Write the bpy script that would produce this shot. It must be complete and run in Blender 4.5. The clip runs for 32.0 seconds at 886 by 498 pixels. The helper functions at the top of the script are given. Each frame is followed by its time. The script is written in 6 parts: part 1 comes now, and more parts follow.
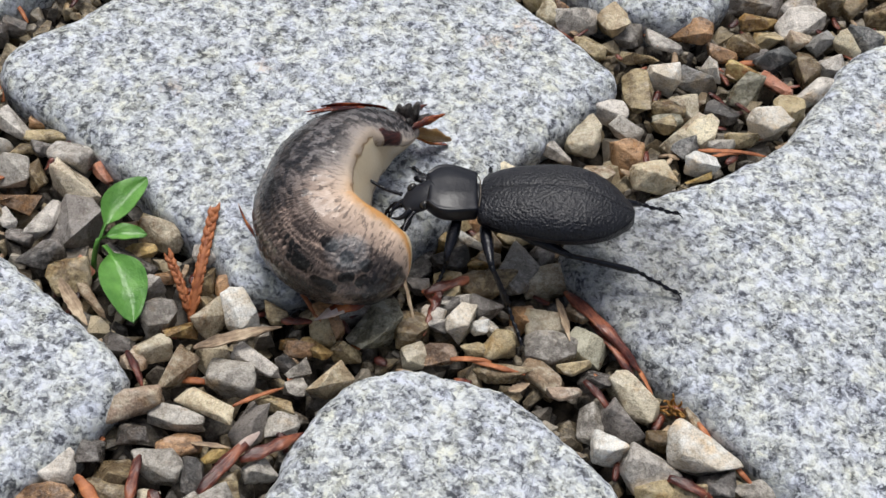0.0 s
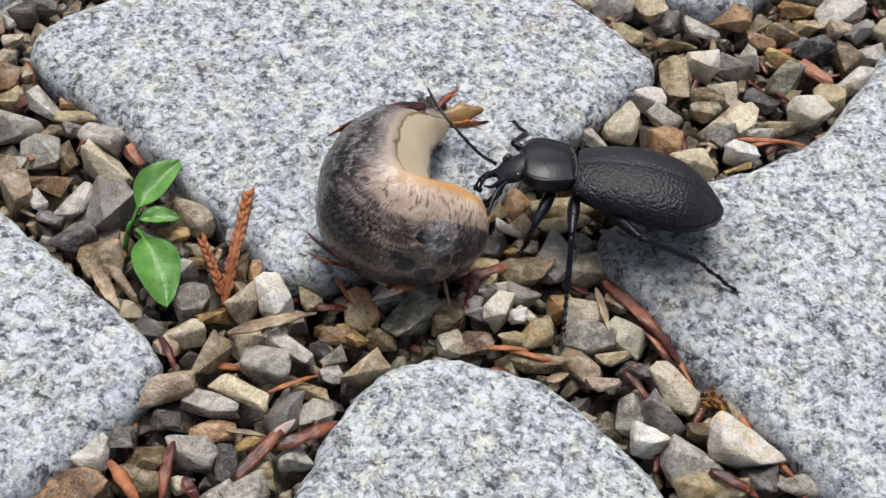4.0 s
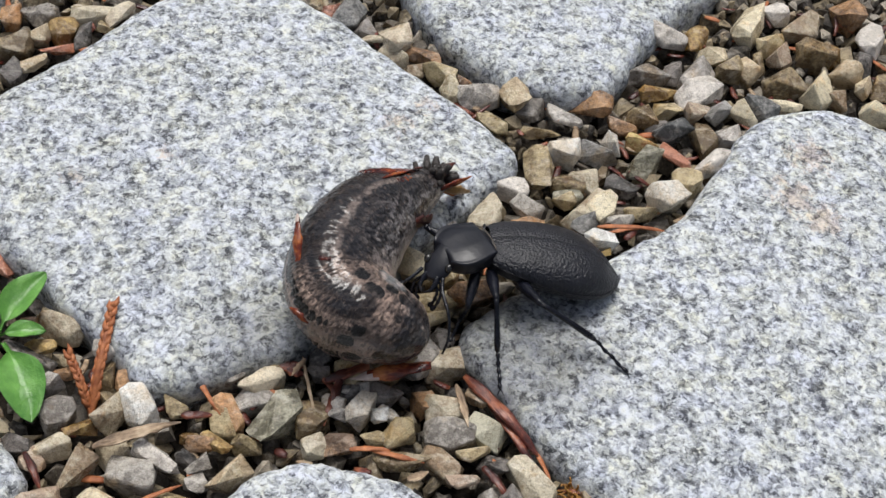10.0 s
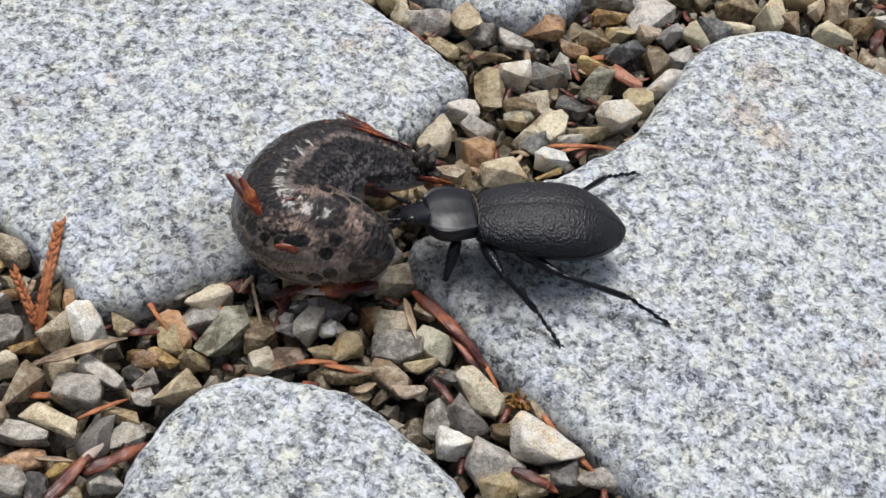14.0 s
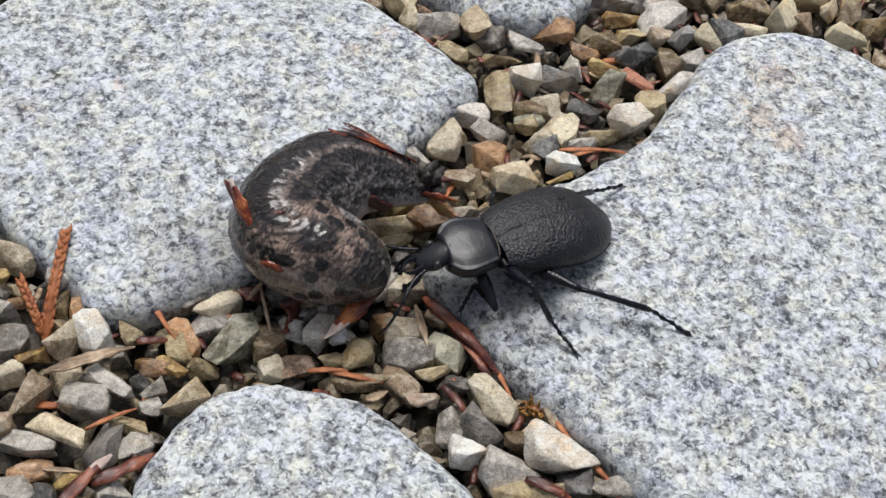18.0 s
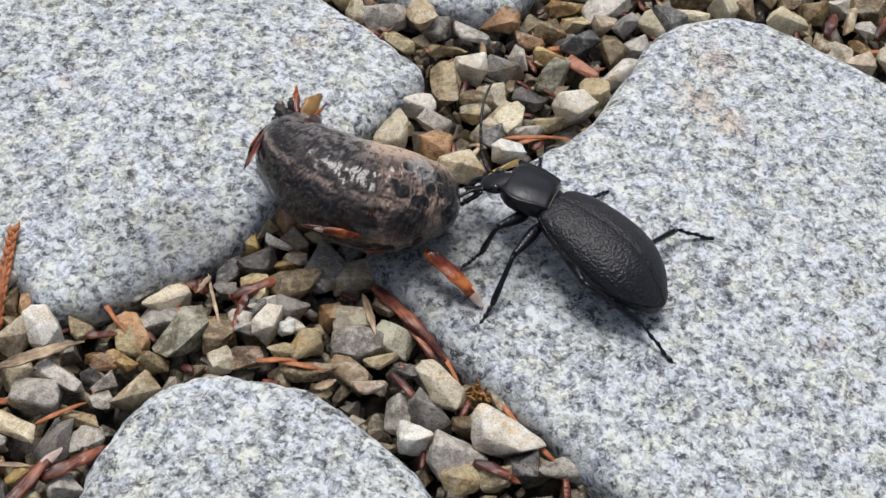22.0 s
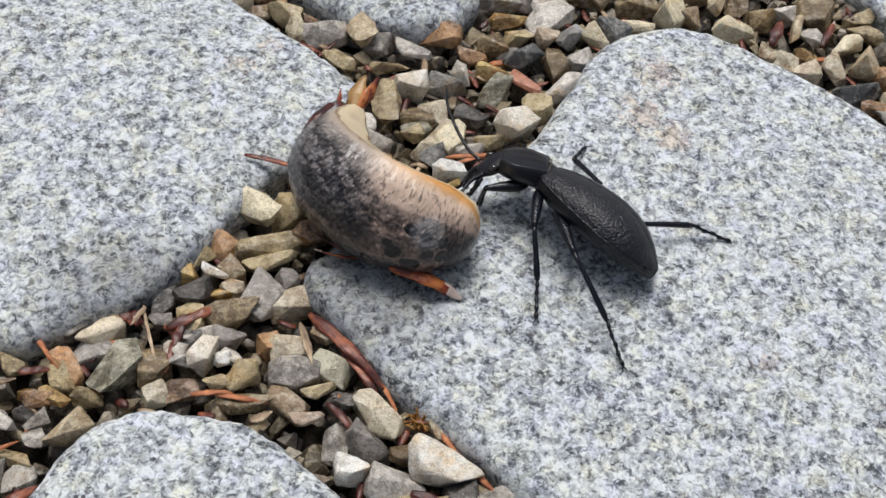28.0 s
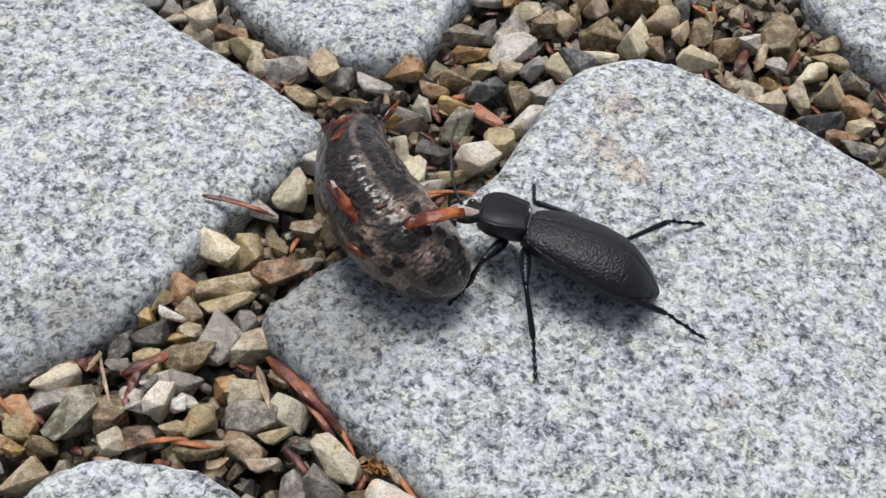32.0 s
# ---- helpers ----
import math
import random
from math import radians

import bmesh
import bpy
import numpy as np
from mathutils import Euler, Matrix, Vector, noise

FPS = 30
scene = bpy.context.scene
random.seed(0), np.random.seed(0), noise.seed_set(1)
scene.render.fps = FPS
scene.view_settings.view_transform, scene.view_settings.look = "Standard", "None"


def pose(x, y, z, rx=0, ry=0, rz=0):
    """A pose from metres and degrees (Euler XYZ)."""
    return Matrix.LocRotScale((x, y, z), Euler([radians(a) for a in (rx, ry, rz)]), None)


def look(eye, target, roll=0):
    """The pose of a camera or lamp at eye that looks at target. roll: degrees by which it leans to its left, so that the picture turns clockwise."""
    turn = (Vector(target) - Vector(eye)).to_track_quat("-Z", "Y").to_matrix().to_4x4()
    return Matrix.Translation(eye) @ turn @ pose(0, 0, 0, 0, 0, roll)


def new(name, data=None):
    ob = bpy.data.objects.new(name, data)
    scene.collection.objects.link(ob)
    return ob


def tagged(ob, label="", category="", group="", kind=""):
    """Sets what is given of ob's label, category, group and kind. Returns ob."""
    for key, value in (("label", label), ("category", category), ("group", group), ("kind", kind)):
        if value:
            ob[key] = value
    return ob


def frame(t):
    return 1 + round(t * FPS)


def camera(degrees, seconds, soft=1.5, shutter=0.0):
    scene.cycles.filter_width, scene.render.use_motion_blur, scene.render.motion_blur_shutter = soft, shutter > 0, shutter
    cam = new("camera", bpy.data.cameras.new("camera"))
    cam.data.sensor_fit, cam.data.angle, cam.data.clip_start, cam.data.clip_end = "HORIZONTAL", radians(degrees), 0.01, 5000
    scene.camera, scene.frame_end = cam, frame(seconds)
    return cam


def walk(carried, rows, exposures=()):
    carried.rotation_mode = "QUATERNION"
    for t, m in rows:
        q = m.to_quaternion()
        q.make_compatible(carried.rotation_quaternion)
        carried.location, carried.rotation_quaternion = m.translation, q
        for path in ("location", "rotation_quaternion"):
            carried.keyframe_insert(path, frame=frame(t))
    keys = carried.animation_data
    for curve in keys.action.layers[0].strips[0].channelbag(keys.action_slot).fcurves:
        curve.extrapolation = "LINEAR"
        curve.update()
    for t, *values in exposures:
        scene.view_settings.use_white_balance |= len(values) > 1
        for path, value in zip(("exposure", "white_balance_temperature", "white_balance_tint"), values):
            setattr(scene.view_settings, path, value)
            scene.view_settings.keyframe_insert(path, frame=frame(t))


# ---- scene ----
# All lengths below are in millimetres; MM turns them into metres.
MM = 0.001
cam = camera(38.0, 32.0, soft=1.5)
walk(cam, [
    (0, pose(-0.02729, -0.13128, 0.15806, 37.507, -5.132, 2.640)),
    (0.5, pose(-0.02906, -0.13014, 0.15670, 37.619, -4.737, 3.033)),
    (1, pose(-0.02898, -0.12984, 0.15622, 37.739, -4.690, 3.246)),
    (1.5, pose(-0.02800, -0.13033, 0.15563, 37.510, -4.797, 3.167)),
    (2, pose(-0.03106, -0.13151, 0.15398, 37.458, -4.874, 3.318)),
    (2.5, pose(-0.02484, -0.13218, 0.15471, 37.383, -5.057, 3.472)),
    (4.5, pose(-0.03293, -0.12959, 0.15472, 37.019, -5.511, 3.115)),
    (5, pose(-0.02705, -0.12907, 0.15824, 37.551, -6.096, 2.261)),
    (5.5, pose(-0.02395, -0.12582, 0.16259, 37.850, -6.216, 1.376)),
    (6, pose(-0.02288, -0.12751, 0.16285, 37.780, -6.532, 1.007)),
    (6.5, pose(-0.02442, -0.12896, 0.15972, 37.424, -6.406, 0.745)),
    (7, pose(-0.02068, -0.12856, 0.16067, 37.649, -6.225, 0.607)),
    (7.5, pose(-0.02313, -0.12748, 0.16169, 37.622, -6.346, 0.851)),
    (8, pose(-0.02215, -0.12718, 0.16255, 38.018, -6.001, 0.542)),
    (8.5, pose(-0.02170, -0.12805, 0.16188, 37.728, -6.147, 0.630)),
    (9, pose(-0.02010, -0.12904, 0.16088, 37.676, -5.948, 0.463)),
    (9.5, pose(-0.02259, -0.12815, 0.16030, 37.752, -5.982, 0.623)),
    (10, pose(-0.01957, -0.12350, 0.16775, 38.352, -5.926, 0.362)),
    (10.5, pose(-0.01777, -0.12707, 0.16427, 38.097, -5.719, 0.151)),
    (11, pose(-0.01569, -0.12846, 0.16275, 37.893, -5.757, 0.071)),
    (11.5, pose(-0.01519, -0.12813, 0.16198, 38.131, -5.552, -0.151)),
    (12, pose(-0.01489, -0.12722, 0.16485, 38.316, -5.382, -0.177)),
    (12.5, pose(-0.01362, -0.12571, 0.16598, 38.047, -5.398, -0.061)),
    (13, pose(-0.01542, -0.12868, 0.16399, 37.994, -5.411, 0.049)),
    (13.5, pose(-0.01284, -0.13108, 0.16216, 37.832, -5.435, -0.186)),
    (14, pose(-0.01165, -0.13193, 0.16204, 37.659, -5.531, -0.629)),
    (14.5, pose(-0.01029, -0.13000, 0.16446, 37.961, -5.371, -0.651)),
    (16.5, pose(-0.01133, -0.12985, 0.16245, 38.070, -5.154, -0.797)),
    (17, pose(-0.01237, -0.13214, 0.16039, 37.852, -5.122, -1.096)),
    (17.5, pose(-0.01182, -0.13176, 0.15950, 37.710, -4.992, -1.023)),
    (18, pose(-0.01246, -0.13016, 0.15997, 37.872, -5.188, -0.739)),
    (18.5, pose(-0.01253, -0.13094, 0.16042, 37.871, -5.257, -0.774)),
    (19, pose(-0.01353, -0.13023, 0.16083, 37.762, -4.891, -1.305)),
    (19.5, pose(-0.01731, -0.13018, 0.15914, 37.324, -5.087, -1.017)),
    (20, pose(-0.01631, -0.13105, 0.15804, 37.280, -5.012, -1.208)),
    (20.5, pose(-0.01159, -0.13248, 0.15777, 37.199, -5.018, -1.566)),
    (21, pose(-0.00668, -0.13251, 0.16117, 37.515, -5.257, -2.278)),
    (21.5, pose(-0.00644, -0.13293, 0.16266, 37.861, -5.349, -2.376)),
    (22, pose(-0.00833, -0.13222, 0.16208, 37.655, -5.357, -2.415)),
    (22.5, pose(-0.00741, -0.13320, 0.16159, 37.453, -5.219, -2.819)),
    (23, pose(-0.00486, -0.13236, 0.16551, 37.487, -5.052, -3.179)),
    (23.5, pose(-0.00166, -0.13319, 0.16752, 37.501, -5.865, -3.737)),
    (24, pose(-0.00108, -0.13209, 0.16757, 37.370, -5.866, -3.756)),
    (24.5, pose(-0.00009, -0.13006, 0.16849, 37.544, -5.557, -3.925)),
    (25, pose(-0.00074, -0.13096, 0.16805, 37.235, -5.481, -3.874)),
    (25.5, pose(0.00277, -0.13078, 0.16980, 37.580, -5.216, -4.054)),
    (27.5, pose(0.00381, -0.12482, 0.16846, 37.047, -5.122, -3.574)),
    (28, pose(-0.00046, -0.12581, 0.16547, 36.888, -5.151, -3.633)),
    (28.5, pose(-0.00093, -0.12521, 0.16461, 36.906, -5.003, -3.579)),
    (29, pose(0.00101, -0.12350, 0.16601, 37.189, -4.704, -3.720)),
    (29.5, pose(0.00396, -0.12628, 0.16450, 36.769, -4.693, -3.969)),
    (30, pose(0.00327, -0.12455, 0.16568, 37.215, -4.889, -3.961)),
    (30.5, pose(-0.00020, -0.12267, 0.16462, 36.927, -4.953, -3.746)),
    (31, pose(0.00077, -0.12092, 0.16515, 36.982, -5.012, -3.515)),
    (31.5, pose(0.00255, -0.12134, 0.16570, 36.950, -4.943, -3.994)),
    (32, pose(0.00590, -0.12113, 0.16822, 37.210, -4.803, -4.259)),
], exposures=[(0, 0.13), (13, 0.14), (20, 0.13), (24, 0.06), (32, 0.07)])

# ---- light: bright overcast sky ----
world = bpy.data.worlds.new("overcast_sky")
scene.world = world
world.use_nodes = True
wn, wl = world.node_tree.nodes, world.node_tree.links
wn.clear()
sky = wn.new("ShaderNodeTexSky")
sky.sky_type, sky.sun_disc = "NISHITA", False
sky.sun_elevation, sky.sun_rotation = radians(68), radians(-10)
sky.air_density, sky.dust_density = 1.0, 4.0
wb = wn.new("ShaderNodeBackground")
wb.inputs["Strength"].default_value = 0.12
wo = wn.new("ShaderNodeOutputWorld")
grey = wn.new("ShaderNodeHueSaturation")
grey.inputs["Saturation"].default_value = 0.6
wl.new(sky.outputs["Color"], grey.inputs["Color"])
# cloud cover: three times as bright overhead as at the horizon
up = wn.new("ShaderNodeSeparateXYZ")
wl.new(wn.new("ShaderNodeTexCoord").outputs["Generated"], up.inputs[0])
rise = wn.new("ShaderNodeMapRange")
rise.inputs["To Min"].default_value, rise.inputs["To Max"].default_value = 0.33, 1.0
wl.new(up.outputs["Z"], rise.inputs["Value"])
cloud = wn.new("ShaderNodeVectorMath")
cloud.operation = "SCALE"
wl.new(grey.outputs["Color"], cloud.inputs[0])
wl.new(rise.outputs["Result"], cloud.inputs["Scale"])
wl.new(cloud.outputs[0], wb.inputs["Color"])
wl.new(wb.outputs["Background"], wo.inputs["Surface"])
sun = new("sun", bpy.data.lights.new("sun", "SUN"))
sun.data.energy, sun.data.angle, sun.data.color = 2.45, radians(28), (1.0, 0.985, 0.96)
sun.matrix_world = look((-0.2, 1.1, 2.85), (0, 0, 0))

# ---- materials ----


def material(name, roughness=0.6, specular=0.4):
    m = bpy.data.materials.new(name)
    m.use_nodes = True
    n = m.node_tree.nodes
    bsdf = n["Principled BSDF"]
    bsdf.inputs["Roughness"].default_value = roughness
    bsdf.inputs["Specular IOR Level"].default_value = specular
    return m, n, m.node_tree.links, bsdf


def noise_tex(n, l, vector, scale, detail=3.0, roughness=0.6):
    t = n.new("ShaderNodeTexNoise")
    t.inputs["Scale"].default_value = scale
    t.inputs["Detail"].default_value = detail
    t.inputs["Roughness"].default_value = roughness
    if vector is not None:
        l.new(vector, t.inputs["Vector"])
    return t.outputs["Fac"]


def ramp(n, l, fac, stops, mode="LINEAR"):
    r = n.new("ShaderNodeValToRGB")
    r.color_ramp.interpolation = mode
    e = r.color_ramp.elements
    while len(e) < len(stops):
        e.new(0.5)
    for k, (p, c) in zip(e, stops):
        k.position = p
        k.color = (*c, 1) if len(c) == 3 else c
    l.new(fac, r.inputs["Fac"])
    return r.outputs["Color"]


def mix(n, l, fac, a, b, mode="MIX"):
    m = n.new("ShaderNodeMix")
    m.data_type, m.blend_type = "RGBA", mode
    if isinstance(fac, float):
        m.inputs["Factor"].default_value = fac
    else:
        l.new(fac, m.inputs["Factor"])
    for s, v in (("A", a), ("B", b)):
        if isinstance(v, tuple):
            m.inputs[6 if s == "A" else 7].default_value = (*v, 1)
        else:
            l.new(v, m.inputs[6 if s == "A" else 7])
    return m.outputs[2]


def maths(n, l, op, a, b):
    m = n.new("ShaderNodeMath")
    m.operation = op
    for i, v in enumerate((a, b)):
        if isinstance(v, (int, float)):
            m.inputs[i].default_value = v
        else:
            l.new(v, m.inputs[i])
    return m.outputs[0]


def bumped(n, l, bsdf, height, distance, strength=1.0):
    b = n.new("ShaderNodeBump")
    b.inputs["Strength"].default_value = strength
    b.inputs["Distance"].default_value = distance
    l.new(height, b.inputs["Height"])
    l.new(b.outputs["Normal"], bsdf.inputs["Normal"])


def granite():
    m, n, l, bsdf = material("granite", 0.75, 0.3)
    co = n.new("ShaderNodeTexCoord").outputs["Object"]
    warp = n.new("ShaderNodeTexNoise")
    warp.inputs["Scale"].default_value = 700
    warp.inputs["Detail"].default_value = 5
    l.new(co, warp.inputs["Vector"])
    add = n.new("ShaderNodeVectorMath")
    add.operation = "MULTIPLY_ADD"
    l.new(warp.outputs["Color"], add.inputs[0])
    add.inputs[1].default_value = (0.0024, 0.0024, 0.0024)
    l.new(co, add.inputs[2])
    vec = add.outputs[0]
    v = n.new("ShaderNodeTexVoronoi")
    v.feature = "SMOOTH_F1"
    v.inputs["Smoothness"].default_value = 0.4
    v.inputs["Scale"].default_value = 1000
    l.new(vec, v.inputs["Vector"])
    sep = n.new("ShaderNodeSeparateColor")
    l.new(v.outputs["Color"], sep.inputs["Color"])
    small = n.new("ShaderNodeTexVoronoi")
    small.inputs["Scale"].default_value = 1900
    l.new(vec, small.inputs["Vector"])
    sep2 = n.new("ShaderNodeSeparateColor")
    l.new(small.outputs["Color"], sep2.inputs["Color"])
    # feldspar and quartz: patches of some millimetres that break up into fine grains
    grain = noise_tex(n, l, co, 520, 6, 0.75)
    patch = noise_tex(n, l, vec, 210, 4, 0.6)
    k = maths(n, l, "MULTIPLY", sep.outputs["Red"], 0.34)
    k = maths(n, l, "ADD", k, maths(n, l, "MULTIPLY", sep2.outputs["Red"], 0.42))
    k = maths(n, l, "ADD", k, maths(n, l, "MULTIPLY", grain, 1.5))
    k = maths(n, l, "ADD", k, maths(n, l, "MULTIPLY", patch, 0.5))
    k = maths(n, l, "SUBTRACT", k, 0.82)
    col = ramp(n, l, k, [(0.16, (0.06, 0.064, 0.072)), (0.30, (0.16, 0.167, 0.176)), (0.42, (0.30, 0.312, 0.320)),
                         (0.55, (0.43, 0.448, 0.452)), (0.68, (0.56, 0.58, 0.576)), (0.84, (0.70, 0.715, 0.70))])
    # clusters of dark mica flecks
    mica = ramp(n, l, noise_tex(n, l, vec, 1000, 6, 0.8), [(0.36, (1, 1, 1)), (0.405, (0, 0, 0))])
    col = mix(n, l, maths(n, l, "MULTIPLY", mica, 0.6), col, (0.045, 0.048, 0.058))
    tint = ramp(n, l, noise_tex(n, l, vec, 330, 4, 0.65), [(0.34, (0.93, 0.96, 1.10)), (0.46, (0.965, 0.99, 1.045)), (0.56, (0.985, 1.0, 0.995)), (0.68, (1.01, 1.0, 0.88))])
    col = mix(n, l, 1.0, col, tint, "MULTIPLY")
    # rust stains on two of the setts: middle and reach in millimetres
    blur = maths(n, l, "MULTIPLY", maths(n, l, "SUBTRACT", noise_tex(n, l, co, 420, 5, 0.8), 0.5), 0.020)
    rust = None
    for sx, sy, reach in ((-11.5, 38, 2.6), (-6.2, 43, 2.4), (-64.9, 19.4, 1.7), (-50.8, 26.8, 1.6), (65, 37.4, 4.6), (60.5, 27, 4.4), (64.5, 22.4, 4.2),
                          (71.4, -24.2, 1.8), (104.5, 20.8, 2.2), (57.5, 31, 2.4)):
        far = n.new("ShaderNodeVectorMath")
        far.operation = "DISTANCE"
        l.new(co, far.inputs[0])
        far.inputs[1].default_value = (sx * MM, sy * MM, 0.0008)
        near = maths(n, l, "SUBTRACT", reach * MM, maths(n, l, "ADD", far.outputs["Value"], blur))
        rust = near if rust is None else maths(n, l, "MAXIMUM", rust, near)
    rust = ramp(n, l, maths(n, l, "MULTIPLY", rust, 300.0), [(0.0, (0, 0, 0)), (0.7, (1, 1, 1))])
    col = mix(n, l, maths(n, l, "MULTIPLY", rust, 0.4), col, mix(n, l, 1.0, col, (0.95, 0.60, 0.36), "MULTIPLY"))
    # wet slime stain on the corner that the slug was dragged over, and a second on the next sett's tip
    dist = n.new("ShaderNodeVectorMath")
    dist.operation = "DISTANCE"
    l.new(co, dist.inputs[0])
    dist.inputs[1].default_value = (0.009, -0.009, 0.0)
    # second stain: wet stone and the shade at that edge, both painted as darkening
    other = n.new("ShaderNodeVectorMath")
    other.operation = "DISTANCE"
    l.new(co, other.inputs[0])
    other.inputs[1].default_value = (-0.027, -0.013, -0.003)
    edge = maths(n, l, "ADD", maths(n, l, "MINIMUM", dist.outputs["Value"], maths(n, l, "ADD", other.outputs["Value"], 0.001)), maths(n, l, "MULTIPLY", noise_tex(n, l, co, 130, 4), 0.012))
    wet = ramp(n, l, maths(n, l, "MULTIPLY", edge, 25.0), [(0.38, (1, 1, 1)), (0.62, (0, 0, 0))])
    col = mix(n, l, maths(n, l, "MULTIPLY", wet, 0.75), col, mix(n, l, 1.0, col, (0.42, 0.41, 0.40), "MULTIPLY"))
    rough = n.new("ShaderNodeMapRange")
    l.new(wet, rough.inputs["Value"])
    rough.inputs["To Min"].default_value, rough.inputs["To Max"].default_value = 0.75, 0.42
    l.new(rough.outputs["Result"], bsdf.inputs["Roughness"])
    l.new(col, bsdf.inputs["Base Color"])
    bumped(n, l, bsdf, grain, 0.0007, 0.8)
    return m


def soil():
    m, n, l, bsdf = material("wet_soil", 0.85, 0.3)
    co = n.new("ShaderNodeTexCoord").outputs["Object"]
    col = ramp(n, l, noise_tex(n, l, co, 500, 5, 0.7), [(0.3, (0.005, 0.004, 0.003)), (0.55, (0.018, 0.013, 0.008)), (0.75, (0.05, 0.038, 0.024))])
    l.new(col, bsdf.inputs["Base Color"])
    bumped(n, l, bsdf, noise_tex(n, l, co, 700, 5), 0.0012)
    return m


def stone_look(name, dark, light, rough=0.24, island=False):
    """Crushed gravel: veined and mottled between two tones, a little different on each piece."""
    m, n, l, bsdf = material(name, rough, 0.5)
    co = n.new("ShaderNodeNewGeometry").outputs["Position"]
    rnd = n.new("ShaderNodeNewGeometry").outputs["Random Per Island"] if island else n.new("ShaderNodeObjectInfo").outputs["Random"]
    shift = n.new("ShaderNodeVectorMath")
    shift.operation = "MULTIPLY_ADD"
    comb = n.new("ShaderNodeCombineXYZ")
    for i in range(3):
        l.new(rnd, comb.inputs[i])
    l.new(comb.outputs[0], shift.inputs[0])
    shift.inputs[1].default_value = (37, 53, 71)
    l.new(co, shift.inputs[2])
    vec = shift.outputs[0]
    s = 350.0 if island else 290.0
    k = maths(n, l, "ADD", noise_tex(n, l, vec, s, 5, 0.65), maths(n, l, "MULTIPLY", maths(n, l, "SUBTRACT", rnd, 0.45), 0.42))
    k = maths(n, l, "ADD", k, maths(n, l, "MULTIPLY", maths(n, l, "SUBTRACT", noise_tex(n, l, vec, s * 4, 5, 0.75), 0.5), 0.6))
    mid = tuple((a + b) / 2 for a, b in zip(dark, light))
    col = ramp(n, l, k, [(0.33, dark), (0.5, mid), (0.68, light)])
    stretch = n.new("ShaderNodeMapping")
    stretch.inputs["Scale"].default_value = (1, 1.7, 1.2)
    l.new(vec, stretch.inputs["Vector"])
    vein = ramp(n, l, noise_tex(n, l, stretch.outputs[0], s * 1.1, 4), [(0.54, (0, 0, 0)), (0.64, (1, 1, 1))])
    col = mix(n, l, maths(n, l, "MULTIPLY", vein, 0.42), col, tuple(min(0.82, 0.55 * c + 0.36 * g) for c, g in zip(light, (1.0, 0.96, 0.90))))
    grit = ramp(n, l, noise_tex(n, l, vec, s * 14, 2), [(0.35, (0.55, 0.55, 0.55)), (0.6, (1, 1, 1))])
    col = mix(n, l, 0.6, col, grit, "MULTIPLY")
    mud = ramp(n, l, noise_tex(n, l, vec, s * 0.8, 4, 0.7), [(0.56, (0, 0, 0)), (0.66, (1, 1, 1))])
    col = mix(n, l, maths(n, l, "MULTIPLY", mud, 0.3), col, mix(n, l, 1.0, col, (0.50, 0.40, 0.28), "MULTIPLY"))
    # ochre skin on parts of a stone, dark cracks, and patches that are still wet
    ochre = ramp(n, l, noise_tex(n, l, vec, s * 0.55, 4, 0.6), [(0.58, (0, 0, 0)), (0.68, (1, 1, 1))])
    col = mix(n, l, maths(n, l, "MULTIPLY", ochre, 0.55), col, mix(n, l, 1.0, col, (1.0, 0.74, 0.42), "MULTIPLY"))
    crack = ramp(n, l, maths(n, l, "ABSOLUTE", maths(n, l, "SUBTRACT", noise_tex(n, l, vec, s * 1.7, 3, 0.6), 0.5), 0.0), [(0.0, (0.45, 0.43, 0.40)), (0.022, (1, 1, 1))])
    col = mix(n, l, 0.7, col, crack, "MULTIPLY")
    wet = ramp(n, l, noise_tex(n, l, vec, s * 0.9, 3, 0.6), [(0.44, (0, 0, 0)), (0.58, (1, 1, 1))])
    col = mix(n, l, maths(n, l, "MULTIPLY", wet, 0.5), col, mix(n, l, 1.0, col, (0.66, 0.64, 0.61), "MULTIPLY"))
    l.new(maths(n, l, "SUBTRACT", rough + 0.16, maths(n, l, "MULTIPLY", wet, 0.24)), bsdf.inputs["Roughness"])
    l.new(col, bsdf.inputs["Base Color"])
    h = maths(n, l, "ADD", noise_tex(n, l, vec, s * 2.5, 5), maths(n, l, "MULTIPLY", noise_tex(n, l, vec, s * 8, 4, 0.7), 0.5))
    bumped(n, l, bsdf, h, 0.0004 if island else 0.0005, 0.8)
    return m


def speckled(name, a, b, scale, rough=0.5, spec=0.4, bump=0.0001, bscale=2500):
    m, n, l, bsdf = material(name, rough, spec)
    co = n.new("ShaderNodeTexCoord").outputs["Object"]
    col = ramp(n, l, noise_tex(n, l, co, scale, 4), [(0.3, a), (0.7, b)])
    l.new(col, bsdf.inputs["Base Color"])
    bumped(n, l, bsdf, noise_tex(n, l, co, bscale, 3), bump)
    return m


